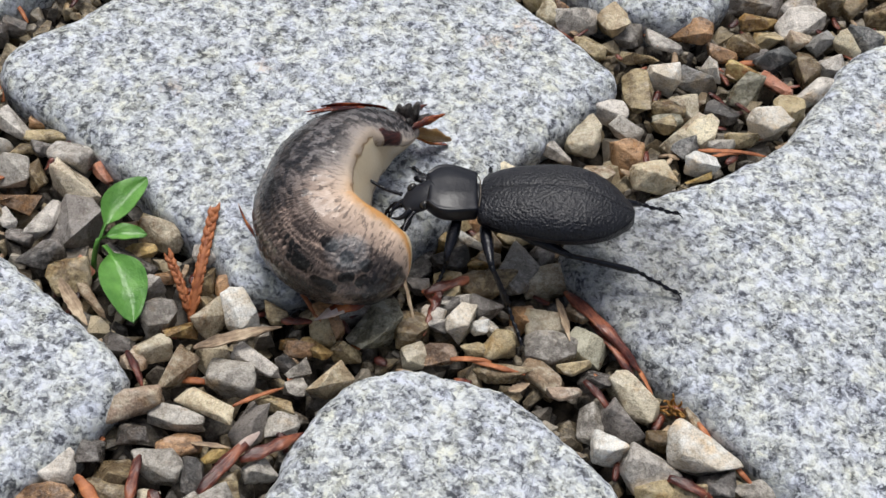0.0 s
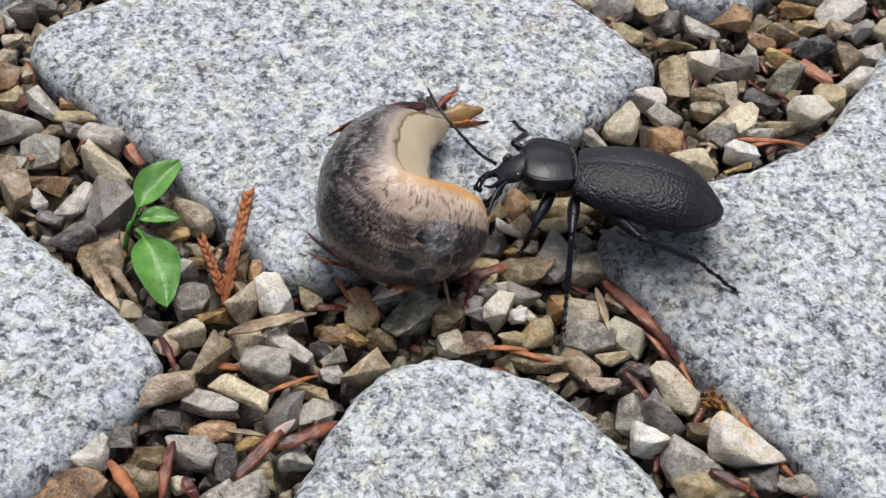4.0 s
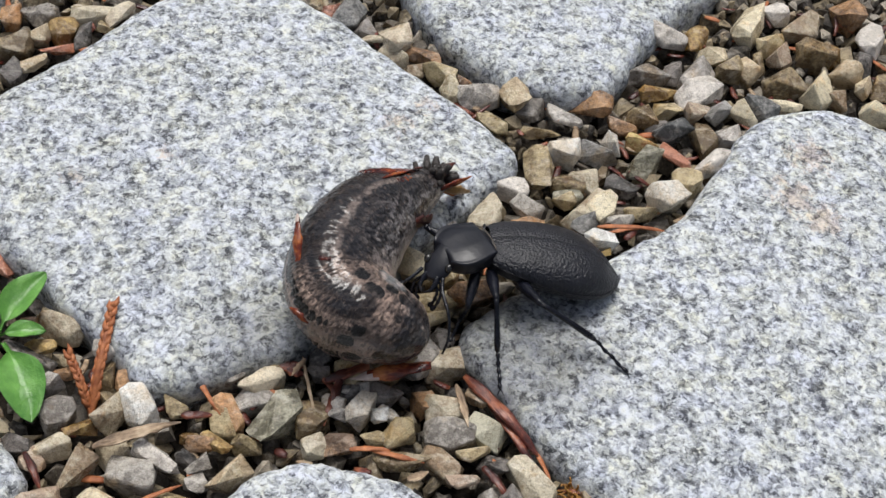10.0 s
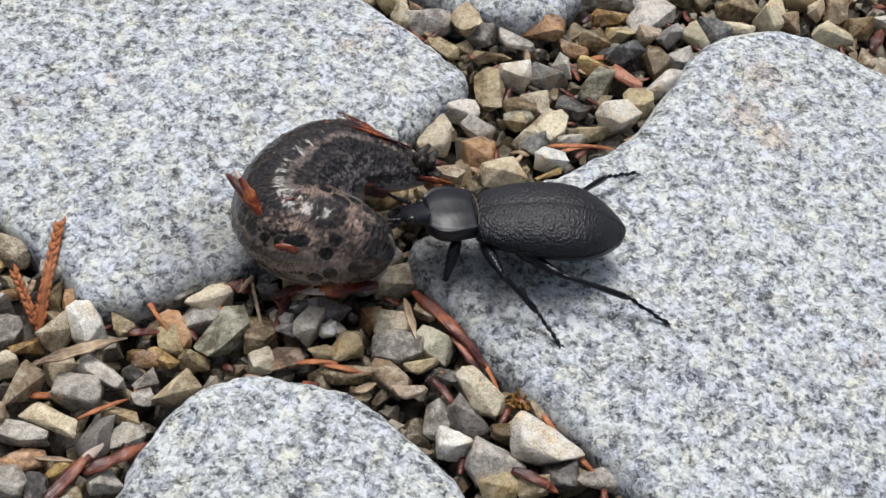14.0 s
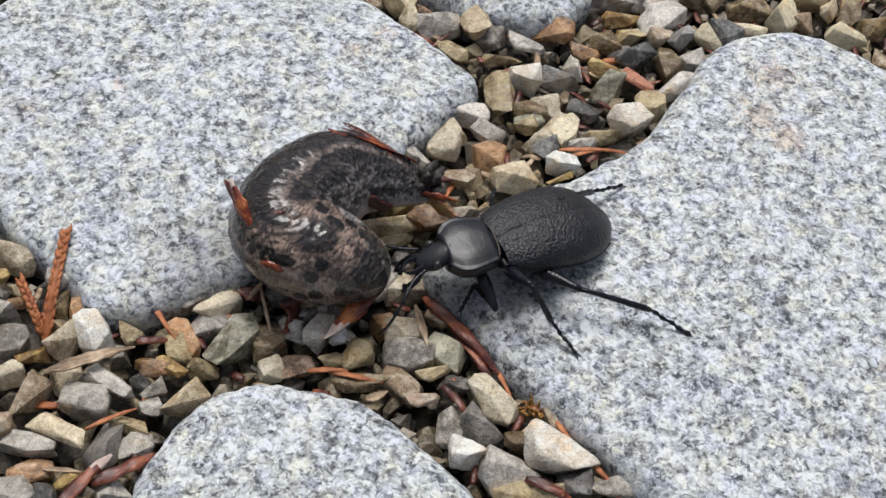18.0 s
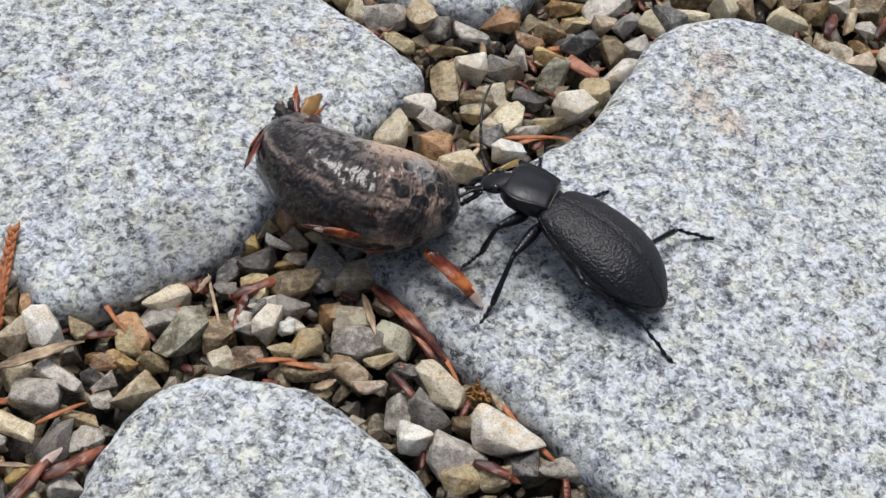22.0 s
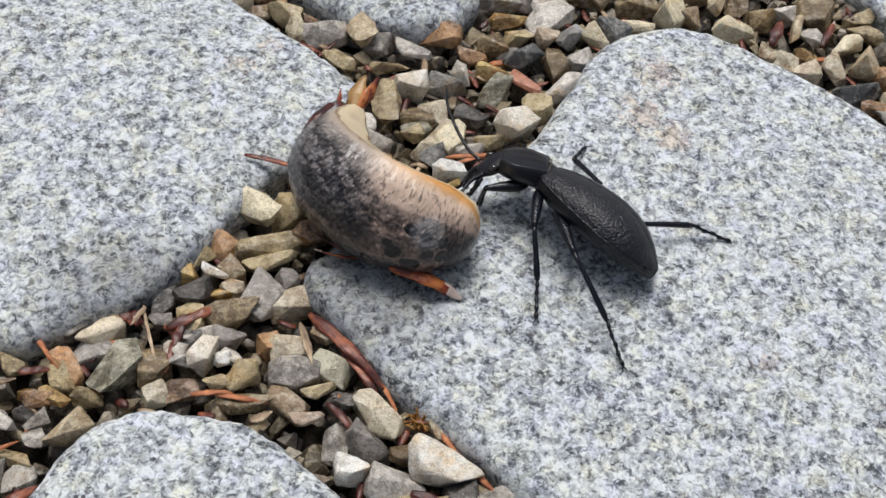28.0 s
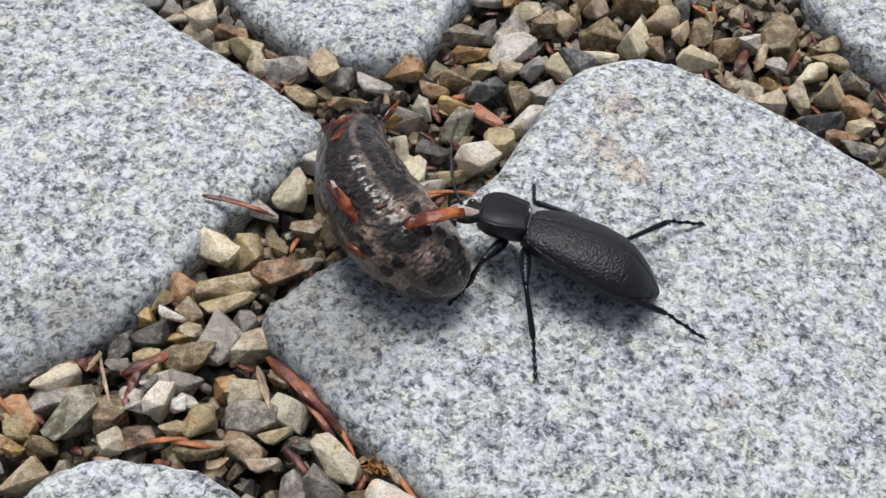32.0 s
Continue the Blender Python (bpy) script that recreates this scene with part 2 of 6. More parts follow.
def scale_look(name, dark, mid, light, rough):
    """Papery bud scale: dark red with amber patches, fine streaks along its length, shiny."""
    m, n, l, bsdf = material(name, rough, 0.5)
    co = n.new("ShaderNodeTexCoord").outputs["Object"]
    long_ = n.new("ShaderNodeMapping")
    long_.inputs["Scale"].default_value = (0.14, 1.0, 1.0)
    l.new(co, long_.inputs["Vector"])
    streak = noise_tex(n, l, long_.outputs[0], 2600, 3, 0.65)
    broad = noise_tex(n, l, co, 210, 3, 0.6)
    k = maths(n, l, "ADD", maths(n, l, "MULTIPLY", broad, 1.3), maths(n, l, "MULTIPLY", streak, 0.55))
    col = ramp(n, l, maths(n, l, "SUBTRACT", k, 0.42), [(0.32, dark), (0.55, mid), (0.74, light)])
    l.new(col, bsdf.inputs["Base Color"])
    bumped(n, l, bsdf, streak, 0.00022)
    return m


def chitin(name, rough, wrinkle, scale, spec=0.32):
    """Matt black beetle cuticle; wrinkled like leather on the wing cases."""
    m, n, l, bsdf = material(name, rough, spec)
    co = n.new("ShaderNodeTexCoord").outputs["Object"]
    v = n.new("ShaderNodeTexVoronoi")
    v.feature = "SMOOTH_F1"
    v.inputs["Scale"].default_value = scale
    warp = n.new("ShaderNodeVectorMath")
    warp.operation = "MULTIPLY_ADD"
    wn2 = n.new("ShaderNodeTexNoise")
    wn2.inputs["Scale"].default_value = scale * 0.8
    l.new(co, wn2.inputs["Vector"])
    l.new(wn2.outputs["Color"], warp.inputs[0])
    warp.inputs[1].default_value = (1.2 / scale,) * 3
    l.new(co, warp.inputs[2])
    l.new(warp.outputs[0], v.inputs["Vector"])
    col = ramp(n, l, noise_tex(n, l, co, 300, 4), [(0.3, (0.0035, 0.004, 0.007)), (0.75, (0.009, 0.010, 0.016))])
    l.new(col, bsdf.inputs["Base Color"])
    h = maths(n, l, "ADD", v.outputs["Distance"], maths(n, l, "MULTIPLY", noise_tex(n, l, co, scale * 2, 3), 0.4))
    bumped(n, l, bsdf, h, wrinkle, 1.0)
    return m


def slug_skin():
    """Along the body (x) and round it (0 at the sole, 1 on the back): cream sole, brown rim line, pink-beige dashed flank, dark mottled back, spotted shield."""
    m, n, l, bsdf = material("slug_skin", 0.42, 0.2)
    at = n.new("ShaderNodeAttribute")
    at.attribute_name = "skin"
    sep = n.new("ShaderNodeSeparateXYZ")
    l.new(at.outputs["Vector"], sep.inputs[0])
    along, round_ = sep.outputs[0], sep.outputs[1]
    rest = n.new("ShaderNodeAttribute")
    rest.attribute_name = "rest"
    rv = rest.outputs["Vector"]

    def scaled(x, y, z):
        p = n.new("ShaderNodeMapping")
        p.inputs["Scale"].default_value = (x, y, z)
        l.new(rv, p.inputs["Vector"])
        return p.outputs[0]

    def times(a, b):
        return maths(n, l, "MULTIPLY", a, b)

    wob = times(maths(n, l, "SUBTRACT", noise_tex(n, l, rv, 0.5, 4), 0.5), 0.10)
    a = maths(n, l, "ADD", round_, wob)
    # flank: pink-beige towards the head, grey towards the tail
    pink = ramp(n, l, a, [(0.0, (0.66, 0.55, 0.37)), (0.185, (0.68, 0.56, 0.37)), (0.205, (0.20, 0.10, 0.04)), (0.225, (0.72, 0.56, 0.41)),
                          (0.33, (0.60, 0.45, 0.345)), (0.44, (0.42, 0.315, 0.25)), (0.53, (0.20, 0.155, 0.135)), (0.63, (0.055, 0.042, 0.038)), (0.95, (0.032, 0.023, 0.020))])
    grey = ramp(n, l, a, [(0.0, (0.60, 0.50, 0.35)), (0.185, (0.60, 0.50, 0.34)), (0.205, (0.15, 0.09, 0.04)), (0.225, (0.36, 0.30, 0.24)),
                          (0.32, (0.33, 0.29, 0.265)), (0.46, (0.27, 0.25, 0.25)), (0.57, (0.18, 0.166, 0.17)), (0.70, (0.06, 0.05, 0.048)), (0.95, (0.032, 0.023, 0.020))])
    front = ramp(n, l, maths(n, l, "ADD", along, wob), [(0.56, (0, 0, 0)), (0.72, (1, 1, 1))])
    base = mix(n, l, front, grey, pink)
    rim = ramp(n, l, a, [(0.16, (0, 0, 0)), (0.20, (1, 1, 1)), (0.245, (1, 1, 1)), (0.31, (0, 0, 0))])
    fore = ramp(n, l, along, [(0.62, (0.05, 0.05, 0.05)), (0.86, (1, 1, 1))])
    base = mix(n, l, times(times(rim, fore), 0.85), base, (0.55, 0.25, 0.05))
    # short dark dashes that run round the flank
    dash = ramp(n, l, noise_tex(n, l, scaled(2.3, 0.75, 0.75), 0.8, 3, 0.6), [(0.525, (0, 0, 0)), (0.585, (1, 1, 1))])
    fl = ramp(n, l, a, [(0.24, (0, 0, 0)), (0.36, (0.65, 0.65, 0.65)), (0.6, (1, 1, 1))])
    col = mix(n, l, times(times(dash, fl), 0.88), base, (0.022, 0.016, 0.018))
    # black network of the back, with a pale broken stripe along it
    back = ramp(n, l, maths(n, l, "ADD", maths(n, l, "SUBTRACT", a, times(front, 0.20)), 0.17), [(0.44, (0, 0, 0)), (0.58, (1, 1, 1))])
    stripe = ramp(n, l, a, [(0.755, (0, 0, 0)), (0.775, (1, 1, 1)), (0.805, (1, 1, 1)), (0.825, (0, 0, 0))])
    blot = ramp(n, l, noise_tex(n, l, scaled(0.7, 1.1, 1.1), 0.5, 4, 0.6), [(0.465, (0, 0, 0)), (0.52, (1, 1, 1))])
    col = mix(n, l, times(times(blot, back), 0.9), col, (0.017, 0.016, 0.020))
    fleck = ramp(n, l, noise_tex(n, l, scaled(1.2, 0.9, 0.9), 1.5, 3, 0.7), [(0.57, (0, 0, 0)), (0.65, (1, 1, 1))])
    col = mix(n, l, times(times(fleck, back), 0.35), col, (0.26, 0.19, 0.15))
    broken = ramp(n, l, noise_tex(n, l, rv, 0.28, 3), [(0.42, (0, 0, 0)), (0.52, (1, 1, 1))])
    col = mix(n, l, times(times(stripe, broken), 0.7), col, (0.30, 0.24, 0.21))
    # tan shield with large black spots behind the head, a dark strip along its ridge
    far = n.new("ShaderNodeVectorMath")
    far.operation = "DISTANCE"
    l.new(rv, far.inputs[0])
    far.inputs[1].default_value = (37.0, 1.6, 8.8)
    strip = ramp(n, l, times(maths(n, l, "ADD", far.outputs["Value"], times(wob, 20.0)), 0.1), [(0.24, (0, 0, 0)), (0.36, (1, 1, 1))])
    shield = times(ramp(n, l, maths(n, l, "ADD", along, wob), [(0.71, (0, 0, 0)), (0.76, (1, 1, 1)), (0.95, (1, 1, 1)), (1.0, (0, 0, 0))]),
                   ramp(n, l, a, [(0.47, (0, 0, 0)), (0.56, (1, 1, 1))]))
    shield = times(shield, strip)
    v = n.new("ShaderNodeTexVoronoi")
    v.inputs["Scale"].default_value = 0.34
    l.new(rv, v.inputs["Vector"])
    spot = ramp(n, l, maths(n, l, "ADD", v.outputs["Distance"], times(noise_tex(n, l, rv, 0.5, 2), 0.25)), [(0.49, (1, 1, 1)), (0.55, (0, 0, 0))])
    patch = ramp(n, l, noise_tex(n, l, rv, 0.27, 4, 0.6), [(0.40, (0, 0, 0)), (0.56, (1, 1, 1))])
    tan = mix(n, l, patch, (0.12, 0.088, 0.076), (0.42, 0.305, 0.245))
    sh = mix(n, l, spot, mix(n, l, times(dash, 0.7), tan, (0.09, 0.065, 0.055)), (0.006, 0.005, 0.005))
    col = mix(n, l, times(shield, 0.95), col, sh)
    # bluish white patch low on one flank
    far = n.new("ShaderNodeVectorMath")
    far.operation = "DISTANCE"
    l.new(rv, far.inputs[0])
    far.inputs[1].default_value = (39.6, 6.9, 1.6)
    pale = ramp(n, l, times(maths(n, l, "ADD", far.outputs["Value"], noise_tex(n, l, rv, 0.6, 3)), 0.1), [(0.25, (1, 1, 1)), (0.37, (0, 0, 0))])
    col = mix(n, l, times(pale, 0.36), col, (0.60, 0.62, 0.63))
    l.new(col, bsdf.inputs["Base Color"])
    l.new(maths(n, l, "ADD", times(back, 0.5), 0.45), bsdf.inputs["Coat Weight"])
    bsdf.inputs["Coat Roughness"].default_value = 0.16
    bsdf.inputs["Coat IOR"].default_value = 1.4
    # wet tubercles: rounded and wrinkled, flatter on the pale flank
    tub = n.new("ShaderNodeTexVoronoi")
    tub.feature = "SMOOTH_F1"
    tub.inputs["Scale"].default_value = 1.25
    l.new(scaled(1.5, 0.9, 0.9), tub.inputs["Vector"])
    big = noise_tex(n, l, rv, 0.55, 3)
    knob = times(maths(n, l, "SUBTRACT", 1.0, tub.outputs["Distance"]), maths(n, l, "ADD", times(back, 0.8), 0.2))
    h = maths(n, l, "ADD", knob, times(noise_tex(n, l, scaled(1.4, 0.9, 0.9), 2.0, 4), 0.6))
    h = maths(n, l, "ADD", h, times(big, times(back, 0.9)))
    bumped(n, l, bsdf, times(h, maths(n, l, "ADD", maths(n, l, "ADD", times(fl, 0.35), times(back, 0.75)), 0.12)), 0.0011, 1.0)
    return m


def leaf_green():
    m, n, l, bsdf = material("seedling_leaf", 0.36, 0.5)
    co = n.new("ShaderNodeTexCoord").outputs["Object"]
    col = ramp(n, l, noise_tex(n, l, co, 350, 4), [(0.3, (0.058, 0.185, 0.028)), (0.7, (0.145, 0.335, 0.068))])
    l.new(col, bsdf.inputs["Base Color"])
    bsdf.inputs["Subsurface Weight"].default_value = 0.15
    bsdf.inputs["Subsurface Radius"].default_value = (0.0006, 0.001, 0.0003)
    bumped(n, l, bsdf, noise_tex(n, l, co, 900, 3), 0.0002)
    return m


GRANITE, SOIL = granite(), soil()
LOOKS = {
    "g": ("grey", stone_look("gravel_grey", (0.160, 0.142, 0.122), (0.540, 0.505, 0.445))),
    "d": ("dark grey", stone_look("gravel_dark", (0.058, 0.054, 0.050), (0.285, 0.258, 0.235))),
    "k": ("blackish", stone_look("gravel_black", (0.025, 0.023, 0.020), (0.129, 0.110, 0.097))),
    "s": ("slate-blue", stone_look("gravel_slate", (0.070, 0.074, 0.074), (0.360, 0.352, 0.335))),
    "o": ("olive-tan", stone_look("gravel_olive", (0.155, 0.108, 0.058), (0.560, 0.455, 0.265))),
    "n": ("grey-green", stone_look("gravel_green", (0.140, 0.132, 0.092), (0.520, 0.495, 0.375))),
    "t": ("tan", stone_look("gravel_tan", (0.300, 0.212, 0.132), (0.640, 0.575, 0.430))),
    "p": ("pinkish beige", stone_look("gravel_pink", (0.423, 0.311, 0.227), (0.747, 0.655, 0.492))),
    "b": ("brown", stone_look("gravel_brown", (0.128, 0.075, 0.043), (0.571, 0.338, 0.174))),
    "r": ("reddish brown", stone_look("gravel_red", (0.127, 0.043, 0.028), (0.553, 0.246, 0.158))),
    "r2": ("rusty orange", stone_look("gravel_orange", (0.331, 0.143, 0.061), (0.642, 0.518, 0.232))),
    "y": ("ochre", stone_look("gravel_ochre", (0.192, 0.109, 0.037), (0.635, 0.450, 0.176))),
    "l": ("light grey", stone_look("gravel_light", (0.320, 0.296, 0.268), (0.740, 0.690, 0.620))),
    "c": ("cream", stone_look("gravel_cream", (0.536, 0.418, 0.271), (0.859, 0.769, 0.551))),
    "w": ("white", stone_look("gravel_white", (0.736, 0.651, 0.524), (0.860, 0.860, 0.820))),
}
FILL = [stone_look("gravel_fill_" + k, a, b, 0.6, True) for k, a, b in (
    # the dark tone also stands in for gap shade in the lower layer
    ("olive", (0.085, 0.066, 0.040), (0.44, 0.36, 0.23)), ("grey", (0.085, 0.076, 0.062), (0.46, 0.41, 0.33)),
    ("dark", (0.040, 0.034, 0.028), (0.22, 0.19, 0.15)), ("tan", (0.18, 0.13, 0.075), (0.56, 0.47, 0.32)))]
ELYTRA = chitin("wing_case_cuticle", 0.42, 0.00020, 2500, 0.5)
CUTICLE = chitin("smooth_cuticle", 0.38, 0.00002, 2500, 0.45)
LEGBLACK = chitin("leg_cuticle", 0.25, 0.00006, 3000)
SKIN = slug_skin()
LEAF = leaf_green()
BUD = scale_look("bud_scale_brown", (0.022, 0.006, 0.006), (0.10, 0.022, 0.014), (0.30, 0.10, 0.05), 0.3)
BUDWET = scale_look("wet_bud_scale", (0.028, 0.004, 0.004), (0.17, 0.028, 0.010), (0.46, 0.15, 0.04), 0.2)
HUSK = speckled("amber_husk", (0.14, 0.06, 0.016), (0.44, 0.27, 0.10), 260, 0.3, 0.5)
BUDTIP = speckled("bud_scale_pale", (0.40, 0.30, 0.26), (0.62, 0.52, 0.46), 600, 0.4)
RUST = speckled("dry_twig_orange", (0.20, 0.055, 0.02), (0.50, 0.19, 0.075), 700, 0.55)
STRAW = scale_look("dry_straw", (0.09, 0.055, 0.03), (0.34, 0.24, 0.15), (0.56, 0.44, 0.30), 0.6)
FRINGE = speckled("hair_fringe", (0.05, 0.042, 0.034), (0.15, 0.125, 0.10), 1800, 0.7)
ROOT = speckled("yellow_root_fibre", (0.16, 0.07, 0.015), (0.38, 0.20, 0.05), 900, 0.7)
CRUST = speckled("dark_slime_crumb", (0.008, 0.007, 0.006), (0.05, 0.04, 0.035), 2500, 0.35, 0.5, 0.0003)
EYE = speckled("beetle_eye", (0.01, 0.01, 0.01), (0.02, 0.018, 0.016), 3000, 0.12, 0.6, 0.00001)

# ---- building helpers ----


def part(name, bm, mat, parent=None, label="", smooth=True):
    """Links a bmesh, drawn in millimetres, as one mesh object."""
    bmesh.ops.scale(bm, vec=(MM, MM, MM), verts=bm.verts)
    bmesh.ops.recalc_face_normals(bm, faces=bm.faces)
    me = bpy.data.meshes.new(name)
    bm.to_mesh(me)
    bm.free()
    for f in me.polygons:
        f.use_smooth = smooth
    for x in (mat if isinstance(mat, (list, tuple)) else [mat]):
        me.materials.append(x)
    ob = new(name, me)
    ob.parent = parent
    return tagged(ob, label)


def skin_rings(bm, rings, closed=True, cap=True):
    """Faces between rings of points; every ring has the same number of points."""
    vs = [[bm.verts.new(p) for p in r] for r in rings]
    n = len(vs[0])
    for a, b in zip(vs, vs[1:]):
        for i in range(n if closed else n - 1):
            j = (i + 1) % n
            bm.faces.new((a[i], a[j], b[j], b[i]))
    if cap and closed:
        bm.faces.new(vs[0])
        bm.faces.new(vs[-1])
    return vs


def tube(points, radii, sides=8):
    """A round, tapering tube along points."""
    bm = bmesh.new()
    pts = [Vector(p) for p in points]
    rings, up = [], Vector((0, 0, 1))
    for i, p in enumerate(pts):
        d = (pts[min(i + 1, len(pts) - 1)] - pts[max(i - 1, 0)]).normalized()
        if abs(d.dot(up)) > 0.95:
            up = Vector((0, 1, 0))
        s = d.cross(up).normalized()
        u = s.cross(d)
        r = radii[i]
        rings.append([p + (s * math.cos(a) + u * math.sin(a)) * r for a in (2 * math.pi * k / sides for k in range(sides))])
    skin_rings(bm, rings)
    return bm


def ellipsoid(cx, cy, cz, rx, ry, rz, u=20, v=14):
    bm = bmesh.new()
    bmesh.ops.create_uvsphere(bm, u_segments=u, v_segments=v, radius=1, matrix=Matrix.Translation((cx, cy, cz)) @ Matrix.Diagonal((rx, ry, rz, 1)))
    return bm


def curve_through(points, steps):
    """A smooth line through points (Catmull-Rom)."""
    p = [Vector(q) for q in points]
    p = [p[0] * 2 - p[1], *p, p[-1] * 2 - p[-2]]
    out = []
    for i in range(1, len(p) - 2):
        for k in range(steps):
            t = k / steps
            a, b, c, d = p[i - 1:i + 3]
            out.append(0.5 * ((2 * b) + (c - a) * t + (2 * a - 5 * b + 4 * c - d) * t * t + (3 * b - a - 3 * c + d) * t ** 3))
    return out + [p[-2]]


# ---- ground ----


def ground():
    far = [-30000, -6000, -1500, -500, -220]
    xs = far + list(np.linspace(-150, 170, 130)) + [260, 550, 1500, 6000, 30000]
    ys = far + list(np.linspace(-110, 120, 100)) + [220, 500, 1500, 6000, 30000]
    bm = bmesh.new()
    rows = [[bm.verts.new((x, y, -9.5 + 1.3 * noise.noise((x * 0.12, y * 0.12, 1.7)) + 0.6 * noise.noise((x * 0.5, y * 0.5, 9)))) for x in xs] for y in ys]
    for a, b in zip(rows, rows[1:]):
        for i in range(len(xs) - 1):
            bm.faces.new((a[i], a[i + 1], b[i + 1], b[i]))
    return tagged(part("ground", bm, SOIL), "dark damp soil under the gravel joints", "ground", kind="structure")


ground()

# Granite setts: outline of the top edge in plan, as corners that are rounded off.
SETTS = []


def sett(corners, dome, seed, tilt=(0, 0), soft=2.6):
    n = len(corners)
    line = []
    for i in range(n):
        a, b, c, d = (Vector(corners[(i + k - 1) % n]) for k in range(4))
        for k in range(14):
            t = k / 14
            line.append(0.5 * ((2 * b) + (c - a) * t + (2 * a - 5 * b + 4 * c - d) * t * t + (3 * b - a - 3 * c + d) * t ** 3))
    SETTS.append(line)
    mid = sum(line, Vector((0, 0))) / len(line)
    m = len(line)
    out = []
    for i, p in enumerate(line):
        q = (line[(i + 1) % m] - line[i - 1]).normalized()
        out.append(Vector((q.y, -q.x)))
    area = sum(line[i].x * line[(i + 1) % m].y - line[(i + 1) % m].x * line[i].y for i in range(m))
    if area < 0:
        out = [-o for o in out]

    def lump(p, z, amp):
        return amp * (noise.noise((p.x * 0.09 + seed, p.y * 0.09, z * 0.12)) + 0.55 * noise.noise((p.x * 0.28, p.y * 0.28 + seed, z * 0.3))
                      + 0.3 * noise.noise((p.x * 0.8, p.y * 0.8, z * 0.8 + seed)))

    bm = bmesh.new()
    rings = []
    for z, inset in ((-16, 1.5), (-11, 0.7), (-7.5, 0.1), (-5.2, -0.1), (-3.6, 0.0), (-2.5, 0.25), (-1.6, 0.7), (-0.9, 1.4), (-0.45, 2.3), (-0.15, 3.4)):
        ring = []
        for p, o in zip(line, out):
            q = p - o * (inset * soft / 2.6 + lump(p, z, 0.9))
            ring.append((q.x, q.y, z + lump(q, 3.3, 0.25)))
        rings.append(ring)
    base = [Vector((p[0], p[1])) for p in rings[-1]]
    steps = 26
    for k in range(1, steps):
        f = 1 - k / steps
        ring = []
        for p in base:
            q = mid + (p - mid) * f
            z = -0.15 + dome * (1 - f * f) + lump(q, 3.3, 0.25) + 0.5 * noise.noise((q.x * 0.06, q.y * 0.06, seed)) * (1 - f)
            z += tilt[0] * (q.x - mid.x) + tilt[1] * (q.y - mid.y)
            ring.append((q.x, q.y, z))
        rings.append(ring)
    vs = skin_rings(bm, rings, cap=False)
    bm.faces.new(vs[0])
    top = bm.verts.new((mid.x, mid.y, dome - 0.15))
    for i in range(m):
        bm.faces.new((vs[-1][i], vs[-1][(i + 1) % m], top))
    ob = part("granite_sett", bm, GRANITE)
    return tagged(ob, "pale grey speckled granite paving sett with rounded worn edges", "paving stone", "granite setts")


sett([(-47, -20), (-36, -16.5), (-25, -11), (-15, 1), (-6, 12), (3, 22.5), (10.5, 32), (5, 40.5), (-11, 55.5), (-27, 69), (-44, 80), (-58, 68),
      (-72, 51), (-85, 37), (-95, 26), (-93, 18), (-75, 5), (-64, -5), (-54, -14)], 0.8, 1.1)
sett([(0, -8.5), (6, 1), (16, 7), (27, 13.5), (39, 22), (52, 42), (58, 48.4), (67, 52.3), (77, 50.8), (93, 39.6), (107, 27.3), (127, 3),
      (132, -12), (112, -46), (92, -70), (70, -84), (52, -68), (33, -47), (14, -27)], 1.0, 7.7)
sett([(-28.5, -32), (-20, -30.3), (-10.6, -32.5), (-3.3, -36.5), (3.6, -42.8), (10, -50), (20, -68), (14, -92), (-14, -108), (-44, -98), (-50, -78),
      (-41.5, -54), (-37.6, -44), (-33, -36)], 0.8, 3.3)
sett([(-82, -18.5), (-70, -27.5), (-63.2, -35), (-63.8, -41), (-68, -48.5), (-78, -60), (-100, -78), (-136, -66), (-146, -34), (-124, -2), (-106, 0),
      (-94, -9)], 0.7, 5.9)
sett([(2.5, 56.5), (9, 52.4), (18, 50.4), (26, 51), (31, 55.5), (36, 64), (45, 75), (60, 94), (48, 118), (20, 128), (-10, 112), (-12, 82), (-5, 66)], 0.6, 9.2)
sett([(120, 48.5), (115.5, 54), (112.5, 61), (109.5, 71), (115, 96), (140, 118), (172, 104), (182, 72), (164, 46), (136, 36)], 0.7, 12.4)
sett([(-97, 38), (-108, 30), (-128, 34), (-150, 60), (-136, 92), (-108, 100), (-90, 82), (-88, 58)], 0.6, 15.8)

# ---- plants and litter in the joints ----


def leaf(length, width, curl, twist, tip=0.25):
    """A spoon-shaped leaf with a sunken midrib, along +x from its stalk."""
    bm = bmesh.new()
    nu, nv = 16, 10
    for side in (0, 1):
        grid = []
        for i in range(nu + 1):
            u = i / nu
            w = width / 2 * (0.10 + 0.90 * math.sin(math.pi * min(1, max(0, (u - 0.22) / 0.78)) ** 0.8) ** 0.75 if 0.22 < u < 1 else 0.10 * (1 - (u >= 1)))
            row = []
            for j in range(nv + 1):
                v = j / nv * 2 - 1
                z = curl * length * (u - u * u) * 1.6 + 0.22 * width * abs(v) ** 1.3 * math.sin(math.pi * u) + twist * v * w * u
                z += 0.25 * noise.noise((u * 5, v * 2, length)) - side * 0.22
                row.append(bm.verts.new((u * length, v * w + 0.05 * length * math.sin(3 * u), z)))
            grid.append(row)
        for a, b in zip(grid, grid[1:]):
            for j in range(nv):
                bm.faces.new((a[j], a[j + 1], b[j + 1], b[j]))
    return bm


